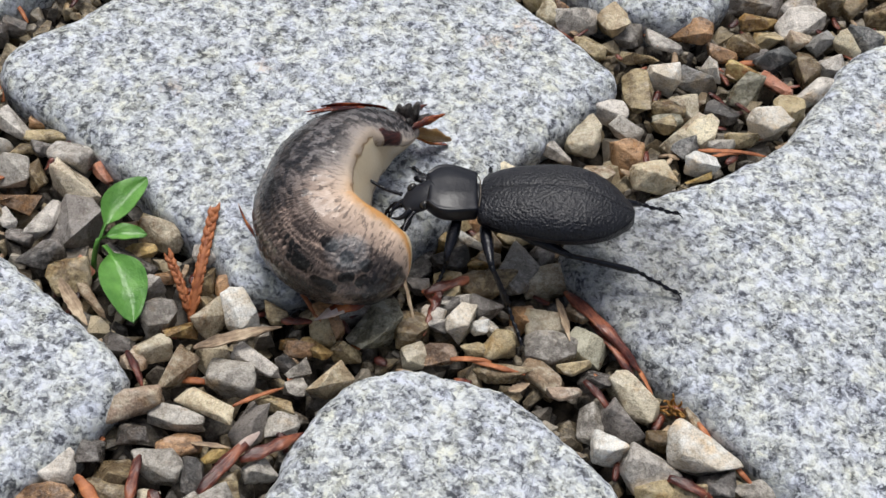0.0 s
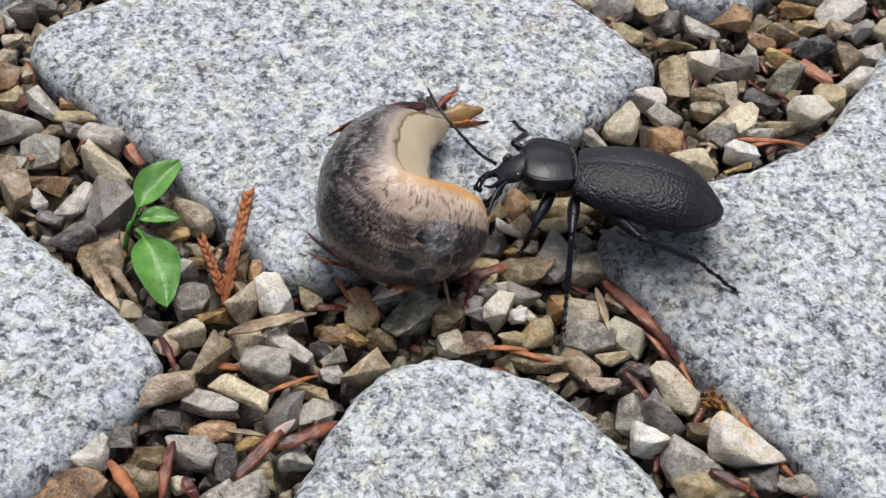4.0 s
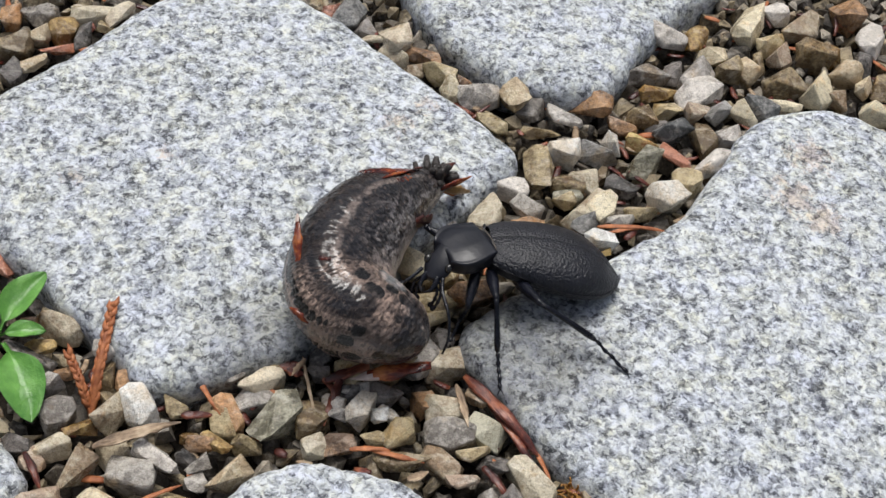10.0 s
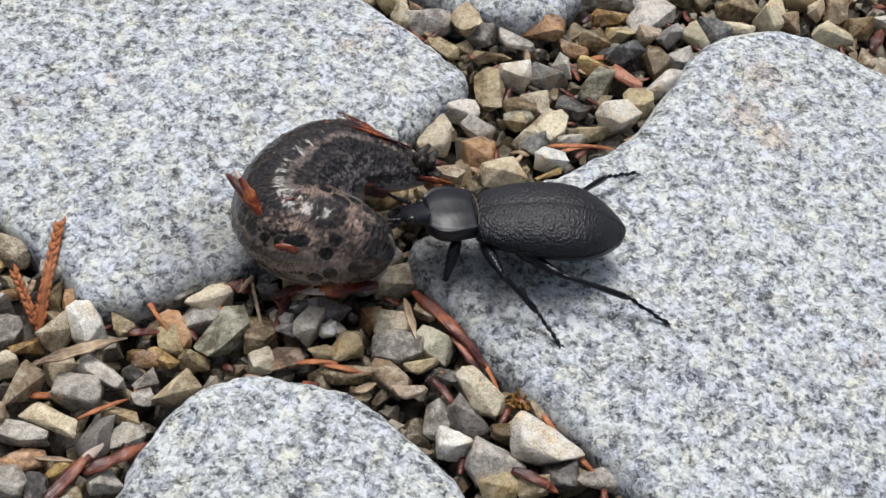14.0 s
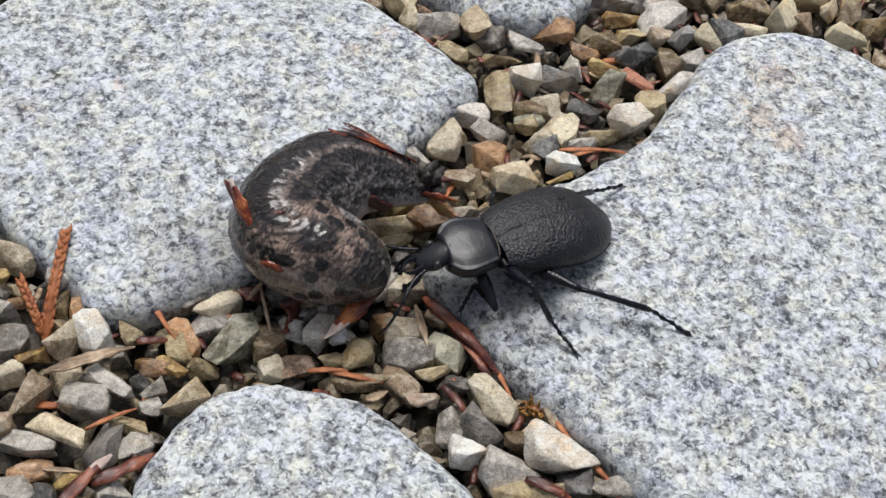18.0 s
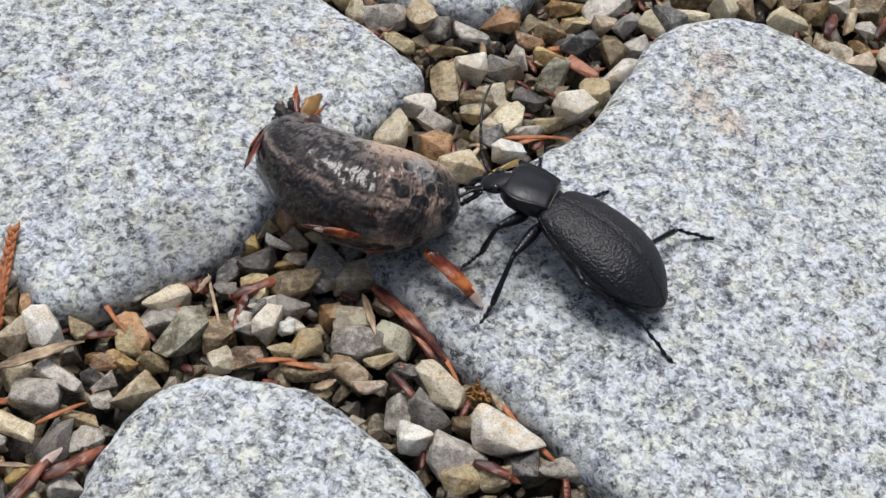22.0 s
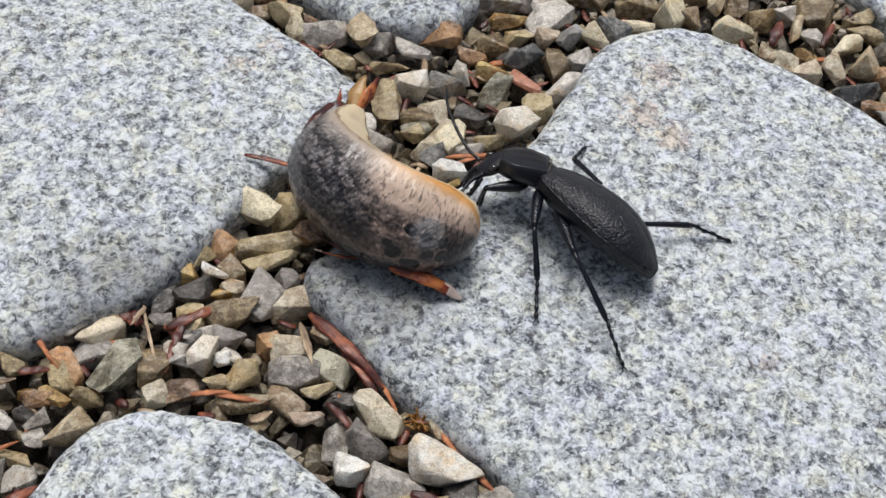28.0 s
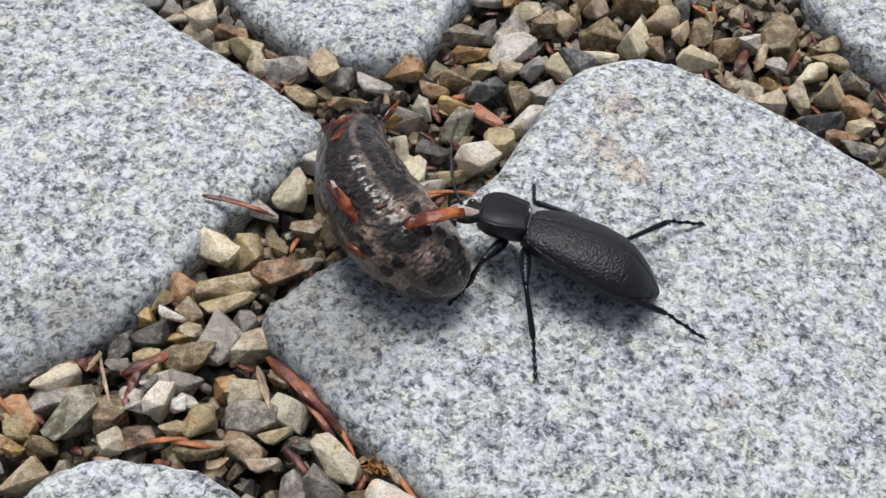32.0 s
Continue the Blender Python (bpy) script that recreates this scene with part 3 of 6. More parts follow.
seedling = tagged(new("seedling"), "small bright green seedling with spoon-shaped leaves growing between gravel", "plant")
seedling.matrix_world = pose(-72 * MM, -12.5 * MM, -7 * MM)
for nm, L, Wd, curl, tw, at in (("leaf", 12.6, 5.0, 0.10, 0.25, (0.6, 0.5, 5.5, 0, -12, 63)), ("leaf", 7.5, 3.0, 0.12, 0.1, (0.4, 0.3, 5.6, 0, -4, 12)),
                                ("leaf", 15.0, 6.9, 0.16, -0.15, (1.6, -0.4, 5.4, 0, 2, -63))):
    part(nm, leaf(L, Wd, curl, tw), LEAF, seedling).matrix_basis = pose(*(c * MM for c in at[:3]), *at[3:])
part("stem", tube([(-0.6, -2, -1), (-0.3, -1, 2), (0, 0, 4), (0.5, 0.4, 5.6)], [0.5, 0.45, 0.4, 0.35]), LEAF, seedling, "pale green stem")


def bud_scale(name, x0, y0, x1, y1, z, width, mat, label, category, tip=None, bend=0.08, lift=0.0):
    """A dry boat-shaped scale or needle from one point to another."""
    a, b = Vector((x0, y0, 0)), Vector((x1, y1, 0))
    L = (b - a).length
    bm = bmesh.new()
    rings = []
    n = 14
    for i in range(n + 1):
        u = i / n
        w = width / 2 * max(0.06, math.sin(math.pi * (0.12 + 0.86 * u)) ** 0.8) * (1 + 0.12 * math.sin(17 * u + L))
        zc = bend * L * math.sin(math.pi * u) + lift * u
        yc = 0.04 * L * math.sin(2.4 * u + L)
        rings.append([(u * L, yc + w * math.cos(t), zc + w * (0.45 if math.sin(t) > 0 else 0.25) * math.sin(t) + 0.10 * width * math.sin(9 * u + t)) for t in (2 * math.pi * k / 9 for k in range(9))])
    skin_rings(bm, rings)
    if tip:
        for f in bm.faces:
            q = f.calc_center_median()
            if q.x + 1.3 * q.y > L * 0.8:
                f.material_index = 1
    ob = part(name, bm, [mat, tip] if tip else mat)
    ob.matrix_world = pose(x0 * MM, y0 * MM, z * MM, 0, 0, math.degrees(math.atan2(y1 - y0, x1 - x0)))
    return tagged(ob, label, category)


R1 = "shiny reddish brown bud scale lying on the gravel"
bud_scale("bud_scale", 1.5, -12.4, 11.6, -26.8, -3.2, 2.3, BUD, "long reddish brown bud scale wedged along the sett", "bud scale")
bud_scale("bud_scale", 4.0, -17, 12.8, -29, -3.8, 1.5, BUD, R1, "bud scale")
bud_scale("bud_scale", -49.8, -52.8, -42.4, -43.0, -1.8, 2.2, BUD, "reddish brown bud scale with a pale tip on the gravel", "bud scale", BUDTIP, bend=0.03)
bud_scale("bud_scale", -45.0, -47.1, -36.8, -42.0, -2.2, 2.2, BUD, R1, "bud scale", bend=0.04)
bud_scale("bud_scale", -18.4, -14.6, -20.1, -19.8, -2.8, 1.6, BUD, R1, "bud scale", bend=0.04)
bud_scale("bud_scale", -28.4, -13.1, -24.4, -12.9, -3.0, 2.0, BUD, R1, "bud scale", bend=0.04)
bud_scale("bud_scale", -42.2, -22.7, -37.5, -22.7, -3.2, 1.5, BUD, R1, "bud scale", bend=0.04)
bud_scale("bud_scale", -56.2, -52.4, -53.8, -55.8, -2.8, 2.0, BUD, R1, "bud scale", bend=0.04)
bud_scale("bud_scale", -66.5, -52.0, -60.8, -57.4, -1.8, 1.9, RUST, "flat orange-brown dry scale on the gravel", "bud scale", bend=0.03)
bud_scale("bud_scale", -58.1, -47.0, -58.9, -58, -2.4, 1.6, BUD, R1, "bud scale")
bud_scale("bud_scale", -21, -15.5, -12.6, -11.2, -3.0, 2.0, BUD, R1, "bud scale")
bud_scale("bud_scale", -19.4, -15.6, -20.5, -23.2, -3.4, 1.3, BUD, R1, "bud scale")
bud_scale("bud_scale", 3.4, -29, 7.6, -34.6, -3.0, 1.4, BUD, R1, "bud scale")
bud_scale("bud_scale", 15.2, -44.0, 22, -47, -3.2, 1.9, BUD, R1, "bud scale")
bud_scale("bud_scale", 99.6, 48.5, 103.6, 56, -2.6, 1.5, BUD, R1, "bud scale", BUDTIP)
bud_scale("bud_scale", 89.6, 48.5, 92.8, 55.2, -2.4, 2.4, BUD, R1, "bud scale")
bud_scale("bud_scale", -80.6, 8.1, -83, 1.6, -2.6, 1.5, BUD, R1, "bud scale")
bud_scale("bud_scale", -27, -13.8, -24.4, -14.4, -3.0, 2.0, BUD, R1, "bud scale")
bud_scale("bud_scale", -63.6, -31.5, -60, -37.4, -1.8, 1.2, BUD, R1, "bud scale")
N1 = "thin reddish dry conifer needle on the gravel"
for v in ((-41.3, -16.0, -36, -22.6, -2.6, 0.9), (-47, -38.8, -40.5, -34.6, -2.6, 0.8), (22.6, -37.4, 28.6, -44.8, -3.2, 1.0),
          (24.5, 20.2, 36.6, 19.6, -3.2, 1.0), (26, 18.2, 33, 20.6, -3.2, 0.8), (-16.6, -27.4, -10.4, -27.4, -2.6, 1.0), (-14.5, -26.6, -5.2, -28.6, -2.9, 1.1),
          (-45, -15, -37, -14, -3.4, 0.9), (-30, -17.2, -24, -20.5, -3.6, 0.8), (11, -24.5, 14.2, -31, -3.6, 0.8), (19.5, -33.2, 24.6, -40, -3.6, 0.9)):
    bud_scale("dry_needle", *v, RUST, N1, "needle", bend=0.03)
S1 = "pale splinter of dry wood on the gravel"


def wood_splinter(x0, y0, x1, y1, z, width):
    """A flat sliver of wood with a ragged end and long torn edges."""
    rng = random.Random(int(100 * abs(x0)))
    L = math.hypot(x1 - x0, y1 - y0)
    bm = bmesh.new()
    rings = []
    for i in range(15):
        u = i / 14
        w = width / 2 * min(1.0, 0.30 + 3.5 * u, 0.12 + 2.6 * (1 - u))
        a, b = w * rng.uniform(0.75, 1.1), -w * rng.uniform(0.75, 1.1)
        h = 0.16 * width * (0.5 + 0.5 * min(1, 4 * (1 - u)))
        c = 0.035 * L * math.sin(2.2 * u + L)
        ring = [(a, 0), (a * 0.9, h), (a * 0.3, h * rng.uniform(0.7, 1.3)), (b * 0.4, h * rng.uniform(0.9, 1.5)), (b * 0.92, h), (b, 0), (b * 0.5, -h), (a * 0.5, -h)]
        rings.append([(u * L, c + y, q + 0.02 * L * math.sin(math.pi * u)) for y, q in ring])
    skin_rings(bm, rings)
    ob = part("wood_splinter", bm, STRAW, smooth=False)
    ob.matrix_world = pose(x0 * MM, y0 * MM, z * MM, rng.uniform(-12, 12), 0, math.degrees(math.atan2(y1 - y0, x1 - x0)))
    return tagged(ob, S1, "splinter")


for v in ((-53.9, -30.3, -41.8, -25.2, -1.6, 1.9), (-75.6, -19.6, -69.8, -27.2, -2.2, 2.0), (-7.8, -31.8, -4.6, -30.2, -3.0, 1.5), (-24.4, -11.2, -22.4, -22.6, -2.8, 0.6),
          (-52, -44.8, -46.4, -45.4, -2.6, 0.8), (-38, -53.5, -35.4, -47.8, -3.4, 1.2), (-24.2, -12, -26.2, -15.2, -2.4, 0.9), (-0.9, -15.4, 1.4, -22.8, -1.8, 1.3)):
    wood_splinter(*v)

# dry conifer twig: a fork with scaly leaves
twig = tagged(new("dry_twig"), "forked orange-brown dry conifer twig standing in the gravel", "twig")
twig.matrix_world = pose(-56 * MM, -22.4 * MM, -6.5 * MM)
for pts, r in ((((0, 0, 0), (0.5, 5, 4), (1.0, 10, 6.2), (1.4, 16.5, 7.6)), 0.62), (((0, 0.5, 0.4), (-2.0, 4.2, 3.6), (-4.4, 8.4, 5.0)), 0.45)):
    line = curve_through(pts, 8)
    k = len(line) - 1
    bm = tube(line, [r * (0.55 + 0.45 * math.sin(math.pi * min(1, i / k + 0.15))) * (1 + 0.25 * (i % 2)) for i in range(k + 1)], 7)
    part("branch", bm, RUST, twig)
    for i in range(2, k, 1):
        p, d = line[i], (line[i + 1] - line[i - 1]).normalized()
        s = d.cross(Vector((0, 0, 1))).normalized() * (1 if i % 2 else -1)
        part("scale_leaf", tube([p, p + s * r * 0.9 + d * 0.9, p + s * r * 1.05 + d * 2.0], [0.55, 0.45, 0.08], 5), RUST, twig)

# yellow root tuft
tuft = tagged(new("root_tuft"), "small tuft of yellow-brown root fibres beside the sett", "roots")
tuft.matrix_world = pose(17.2 * MM, -31.6 * MM, -4.6 * MM)
rng = random.Random(5)
for i in range(26):
    a, e = rng.uniform(0, 6.28), rng.uniform(0.1, 1.2)
    q = [Vector((0, 0, 0))]
    for s in range(4):
        q.append(q[-1] + Vector((math.cos(a) * math.cos(e), math.sin(a) * math.cos(e), math.sin(e))) * rng.uniform(0.5, 0.9))
        a, e = a + rng.uniform(-0.9, 0.9), e + rng.uniform(-0.7, 0.5)
    part("fibre", tube(q, [0.3, 0.28, 0.25, 0.2, 0.1], 5), ROOT, tuft)

# ---- ground beetle ----
# The head looks along +x; the origin lies in the waist between pronotum and wing cases.
beetle = tagged(new("ground_beetle"), "large matt black ground beetle with wrinkled wing cases", "beetle")


def lerp_profile(u, pts):
    return float(np.interp(u, [p[0] for p in pts], [p[1] for p in pts]))


def smooth_profile(u, pts):
    return sum(lerp_profile(min(1, max(0, u + d)), pts) for d in (-0.06, -0.03, 0, 0.03, 0.06)) / 5 if 0.06 < u < 0.94 else lerp_profile(u, pts)


EW = [(0, 4.3), (0.04, 5.3), (0.12, 6.2), (0.3, 7.1), (0.5, 7.55), (0.64, 7.35), (0.78, 6.3), (0.9, 4.3), (0.97, 2.2), (1, 0.6)]
EH = [(0, 1.7), (0.1, 2.9), (0.3, 4.1), (0.5, 4.7), (0.68, 4.5), (0.84, 3.1), (0.95, 1.4), (1, 0.5)]
EL = 23.4


def wing_case(side):
    bm = bmesh.new()
    rings = []
    nu, na = 64, 22
    for i in range(nu + 1):
        u = i / nu
        w, h = smooth_profile(u, EW), smooth_profile(u, EH)
        zm = -0.6 - 0.9 * u * u
        row = []
        for j in range(na + 1):
            a = j / na
            if a <= 0.86:
                t = a / 0.86 * math.pi / 2
                y, z = w * math.sin(t) ** 0.95, zm + h * math.cos(t) ** 0.85 if t < math.pi / 2 - 1e-6 else zm
            else:
                b = (a - 0.86) / 0.14
                y, z = w * (1 + 0.06 * math.sin(b * math.pi) - 0.10 * b), zm + 0.58 * math.sin(b * math.pi * 1.1) - 1.1 * b * b
            x = -0.3 - EL * u
            rough = 0.05 * noise.noise((x * 0.9, y * 0.9, 3)) + 0.05 * noise.noise((x * 2.1, y * 2.1, 7)) + 0.05 * noise.noise((x * 4, y * 4, 11))
            z += rough * (1 if a < 0.86 else 0.3) - (0.16 if j == 0 else 0)
            row.append((x, side * (y + 0.03), z))
        rings.append(row)
    skin_rings(bm, rings, closed=False)
    return bm


for side in (1, -1):
    part("wing_case", wing_case(side), ELYTRA, beetle, "wrinkled matt black wing case")
bm = bmesh.new()
rings = []
for i in range(25):
    u = i / 24
    w, x = smooth_profile(u, EW) * 0.93, -0.3 - (EL - 0.5) * u
    rings.append([(x, w * math.cos(t), -0.9 - 0.9 * u * u + (3.1 * math.sin(math.pi * min(1, 0.25 + 0.75 * u)) ** 0.6 + 0.15 * (i % 4 == 0)) * math.sin(t) if math.sin(t) < 0 else -0.9 - 0.9 * u * u)
                  for t in (2 * math.pi * k / 20 for k in range(20))])
skin_rings(bm, rings)
part("abdomen", bm, CUTICLE, beetle, "glossy black underside")
bm = ellipsoid(0.6, 0, -0.9, 2.4, 3.0, 2.2)
part("waist", bm, CUTICLE, beetle)


def pronotum_mesh():
    """Heart-shaped shield with raised side edges, from the waist (x = 0) forward."""
    bm = bmesh.new()
    L = 7.6
    W = [(0, 3.9), (0.1, 4.2), (0.35, 4.75), (0.6, 5.1), (0.8, 4.7), (0.93, 3.7), (1, 3.0)]
    rings = []
    for i in range(27):
        u = i / 26
        w = smooth_profile(u, W)
        top = 1.75 + 0.35 * math.sin(math.pi * u) - 0.5 * u * u
        edge = 0.18 if i in (0, 26) else 0
        ring = []
        for k in range(36):
            t = 2 * math.pi * k / 36
            c, s = math.cos(t), math.sin(t)
            y = w * (abs(c) ** 0.8) * (1 if c >= 0 else -1)
            if s >= 0:
                z = top * s ** 0.5 * (1 - 0.16 * abs(c) ** 2) + 0.62 * max(0, abs(c) - 0.84) / 0.16 - edge
                z -= 0.22 * math.exp(-((y / 0.5) ** 2)) * math.sin(math.pi * u)
                z += 0.05 * noise.noise((u * 9, y * 1.3, 4))
            else:
                z = -2.9 * abs(s) ** 0.8 * (1 - 0.25 * u)
            ring.append((0.35 + u * L + 0.25 * math.cos(t * 2) * (u - 0.5), y, z))
        rings.append(ring)
    skin_rings(bm, rings)
    return bm


pronotum = part("pronotum", pronotum_mesh(), CUTICLE, beetle, "smooth black heart-shaped pronotum")

part("hair_fringe", tube(curve_through([(0.2, -3.3, 0.9), (0.05, -1.8, 1.55), (0.0, 0, 1.7), (0.05, 1.8, 1.55), (0.2, 3.3, 0.9)], 5), [0.11] * 21, 6), FRINGE, pronotum, "narrow fringe of dull brown hairs")


def head_mesh():
    bm = bmesh.new()
    W = [(0, 1.9), (0.25, 2.0), (0.5, 2.4), (0.68, 2.25), (0.85, 1.7), (1, 1.2)]
    rings = []
    for i in range(19):
        u = i / 18
        w = smooth_profile(u, W)
        rings.append([(-0.8 + 5.6 * u, w * math.cos(t), (1.25 - 0.55 * u * u) * math.sin(t) * (1 if math.sin(t) > 0 else 1.1) - 0.5 * u * u) for t in (2 * math.pi * k / 22 for k in range(22))])
    skin_rings(bm, rings)
    return bm


head = part("head", head_mesh(), CUTICLE, beetle, "black head with stout jaws")
for side in (1, -1):
    part("eye", ellipsoid(2.1, side * 1.95, 0.4, 0.85, 0.65, 0.7, 12, 8), EYE, head, "round dark eye")
    part("mandible", tube(curve_through([(4.0, side * 0.9, -0.35), (5.2, side * 1.15, -0.5), (6.4, side * 0.95, -0.65), (7.2, side * 0.1, -0.75)], 5),
                          [0.65 - 0.036 * i for i in range(16)], 8), LEGBLACK, head, "curved black jaw")
    for px, py, ln in ((4.4, 1.5, 3.8), (4.8, 0.8, 3.0)):
        line = curve_through([(px, side * py, -0.9), (px + ln * 0.35, side * (py + 0.9), -1.5), (px + ln * 0.75, side * (py + 0.9), -2.5), (px + ln, side * (py + 0.3), -3.4)], 4)
        part("palp", tube(line, [0.24 + 0.12 * (i % 4 == 3) + 0.12 * (i > 9) for i in range(len(line))], 6), LEGBLACK, head)


def antenna(points):
    line = curve_through(points, 10)
    n = len(line) - 1
    return tube(line, [(0.30 - 0.12 * i / n) * (1 + 0.22 * ((i % 3) == 1)) for i in range(n + 1)], 6)


part("antenna", antenna([(3.9, 1.9, 0.1), (6.2, 3.4, 0.6), (9.0, 6.2, 0.2), (11.6, 7.4, -1.8), (13.6, 7.2, -4.0)]), LEGBLACK, head, "thin beaded antenna")
FEELER = part("antenna", antenna([(3.9, -1.9, 0.2), (5.2, -4.2, 1.8), (6.0, -8.2, 4.2), (6.2, -12.5, 6.0), (5.6, -16.4, 7.0)]), LEGBLACK, head, "thin beaded antenna")

LEGS = []
# coxa in beetle's space; lengths of femur, tibia, tarsus
for nm, cx, cy, cz, lf, lt, ls in (("fore", 4.0, 2.4, -2.4, 7.0, 6.4, 4.6), ("middle", -1.2, 3.2, -2.6, 8.2, 8.4, 6.0), ("hind", -5.2, 3.0, -3.0, 10.4, 11.6, 7.4)):
    for side in (1, -1):
        f = part("femur", tube([(lf * u, 0, 0) for u in np.linspace(0, 1, 10)], [0.45, 0.8, 0.95, 1.0, 0.98, 0.9, 0.8, 0.68, 0.55, 0.48], 9), LEGBLACK, beetle, "glossy black " + nm + " thigh")
        b2 = tube([(lt * u, 0, 0.12 * math.sin(math.pi * u)) for u in np.linspace(0, 1, 10)], [0.42, 0.38, 0.4, 0.42, 0.44, 0.46, 0.5, 0.52, 0.54, 0.4], 8)
        t = part("tibia", b2, LEGBLACK, beetle, "slender black " + nm + " shin")
        for k in range(4):
            for sd in (1, -1):
                q = lt * (0.42 + 0.15 * k)
                part("spine", tube([(q, 0, 0.3 * sd), (q + 0.5, 0.15, 0.95 * sd)], [0.1, 0.03], 4), LEGBLACK, t)
        xs = np.linspace(0, ls, 21)
        s = part("tarsus", tube([(x, 0, 0.12 * math.sin(x * 2)) for x in xs], [0.24 + 0.14 * ((i % 4) in (2, 3)) for i in range(21)], 6), LEGBLACK, beetle, "jointed black " + nm + " foot")
        for sd in (1, -1):
            part("claw", tube([(ls, 0, 0), (ls + 0.6, 0.35 * sd, 0), (ls + 0.95, 0.5 * sd, -0.4)], [0.13, 0.1, 0.03], 4), LEGBLACK, s)
        LEGS.append((f, t, s, Vector((cx, side * cy, cz)), lf, lt, ls))
LEGS = [LEGS[0], LEGS[2], LEGS[4], LEGS[1], LEGS[3], LEGS[5]]

# ---- slug ----
# A chain of short body rings from tail to head; each keeps its shape and rides on the body's curve.
slug = tagged(new("slug"), "fat wet brown-spotted slug with a cream sole and orange rim", "slug")
RINGS = 66
SR = [(0, 1.5), (0.05, 2.5), (0.15, 4.3), (0.3, 6.7), (0.45, 8.4), (0.6, 9.2), (0.75, 9.3), (0.88, 8.6), (0.96, 7.0), (1, 5.2)]
REST = 44.0
BODY_RINGS = []
for i in range(RINGS):
    u = i / (RINGS - 1)
    r = smooth_profile(u, SR)
    me = bpy.data.meshes.new("body_ring")
    nu, nv = 96, 30
    verts, skinc, restc, faces = [], [], [], []
    for a in range(nv + 1):
        q = 2 * a / nv - 1
        th = math.pi / 2 * (1 + math.copysign(abs(q) ** 1.9, q))
        for k in range(nu):
            ph = 2 * math.pi * k / nu
            x, cr = math.cos(th), math.sin(th)
            y, z = cr * math.sin(ph), -cr * math.cos(ph)
            ang = abs((ph + math.pi) % (2 * math.pi) - math.pi) / math.pi
            flat = -0.74
            zz = flat + (z - flat) * 0.12 if z < flat else z
            rim = 1 + 0.05 * math.exp(-((ang - 0.25) / 0.035) ** 2)
            sx = u * REST + x * r * 0.84
            w = min(1, max(0, (ang - 0.26) / 0.12))
            p = (sx * 0.85, y * r * 0.62, zz * r * 0.62)
            swell = 0.4 * w * (0.3 - abs(noise.noise(p))) + 0.2 * w * noise.noise((p[0] * 2.1, p[1] * 1.9, p[2] * 1.9)) + 0.35 * noise.noise((sx * 0.22, y * r * 0.2, zz * r * 0.2))
            swell *= (r + 3) / 12
            k2 = 1 + swell / r
            verts.append((x * r * 0.84 * MM, y * r * 0.84 * rim * k2 * MM, zz * r * k2 * MM))
            skinc.append((u + x * r * 0.84 / REST, ang, 0))
            restc.append((u * REST + x * r * 0.84, y * r * 0.84, zz * r))
    for a in range(nv):
        for k in range(nu):
            j = (k + 1) % nu
            faces.append((a * nu + k, a * nu + j, (a + 1) * nu + j, (a + 1) * nu + k))
    me.from_pydata(verts, [], faces)
    for nm, data in (("skin", skinc), ("rest", restc)):
        at = me.attributes.new(nm, "FLOAT_VECTOR", "POINT")
        at.data.foreach_set("vector", np.array(data, dtype=np.float32).ravel())
    for f in me.polygons:
        f.use_smooth = True
    me.materials.append(SKIN)
    ob = new("body_ring", me)
    ob.parent = slug
    BODY_RINGS.append((ob, r))


def blade(i, a, b, width, mat, name, label, tip=None):
    """A thin boat-shaped scale glued to ring i, from a to b in the ring's space."""
    ob, r = BODY_RINGS[i]
    a, b = Vector(a), Vector(b)
    L = (b - a).length
    x = (b - a) / L
    z = (a - x * a.dot(x)).normalized()
    y = z.cross(x)
    bm = bmesh.new()
    rings = []
    for k in range(13):
        u = k / 12
        q = width / 2 * max(0.07, math.sin(math.pi * (0.16 + 0.82 * u)) ** 0.7) * (1 + 0.16 * math.sin(13 * u + L) + 0.1 * math.sin(29 * u))
        mid = a + x * (u * L) + z * (0.05 * L * math.sin(math.pi * u)) + y * (0.04 * L * math.sin(3 * u + L))
        rings.append([mid + y * (q * math.cos(t)) + z * (0.34 * width * math.sin(t) * (1 if math.sin(t) < 0 else 0.7) * q / width - 0.25 * q * math.cos(t) ** 2) for t in (2 * math.pi * j / 10 for j in range(10))])
    skin_rings(bm, rings)
    if tip:
        for f in bm.faces:
            q = f.calc_center_median() - a
            f.material_index = int(q.dot(x) + q.dot(y) > 0.8 * L)
    part(name, bm, [mat, tip] if tip else mat, ob, label)


RB, RN = "red-brown bud scale stuck to the slime", "orange needle stuck to the slime"
RH = "amber bud husk stuck to the tail"
blade(12, (-0.3, 2.8, 3.4), (11.1, 1.6, 6.9), 2.0, BUDWET, "bud_scale", RB)
blade(12, (-1.2, 1.6, 4.2), (9.0, 0.2, 7.2), 1.6, BUD, "bud_scale", RB)
blade(14, (-0.8, 2.2, 4.5), (7.4, -0.6, 7.8), 1.8, BUDWET, "bud_scale", RB)
blade(46, (1.0, -0.9, 8.8), (-6.8, -0.2, 11.2), 1.7, BUDWET, "needle", RN, BUDTIP)
blade(46, (-0.3, -0.9, 8.7), (1.6, 4.2, 8.2), 1.6, BUDWET, "bud_scale", RB)
blade(46, (0.3, -1.4, 8.6), (-8.8, -1.8, 8.8), 1.7, BUD, "bud_scale", RB)
blade(51, (0.4, -4.6, 7.2), (-3.6, -4.9, 7.4), 1.5, BUDWET, "bud_scale", RB)
blade(14, (-1.9, 4.2, -3.4), (4.8, 5.3, -1.5), 2.6, BUD, "bud_scale", RB)
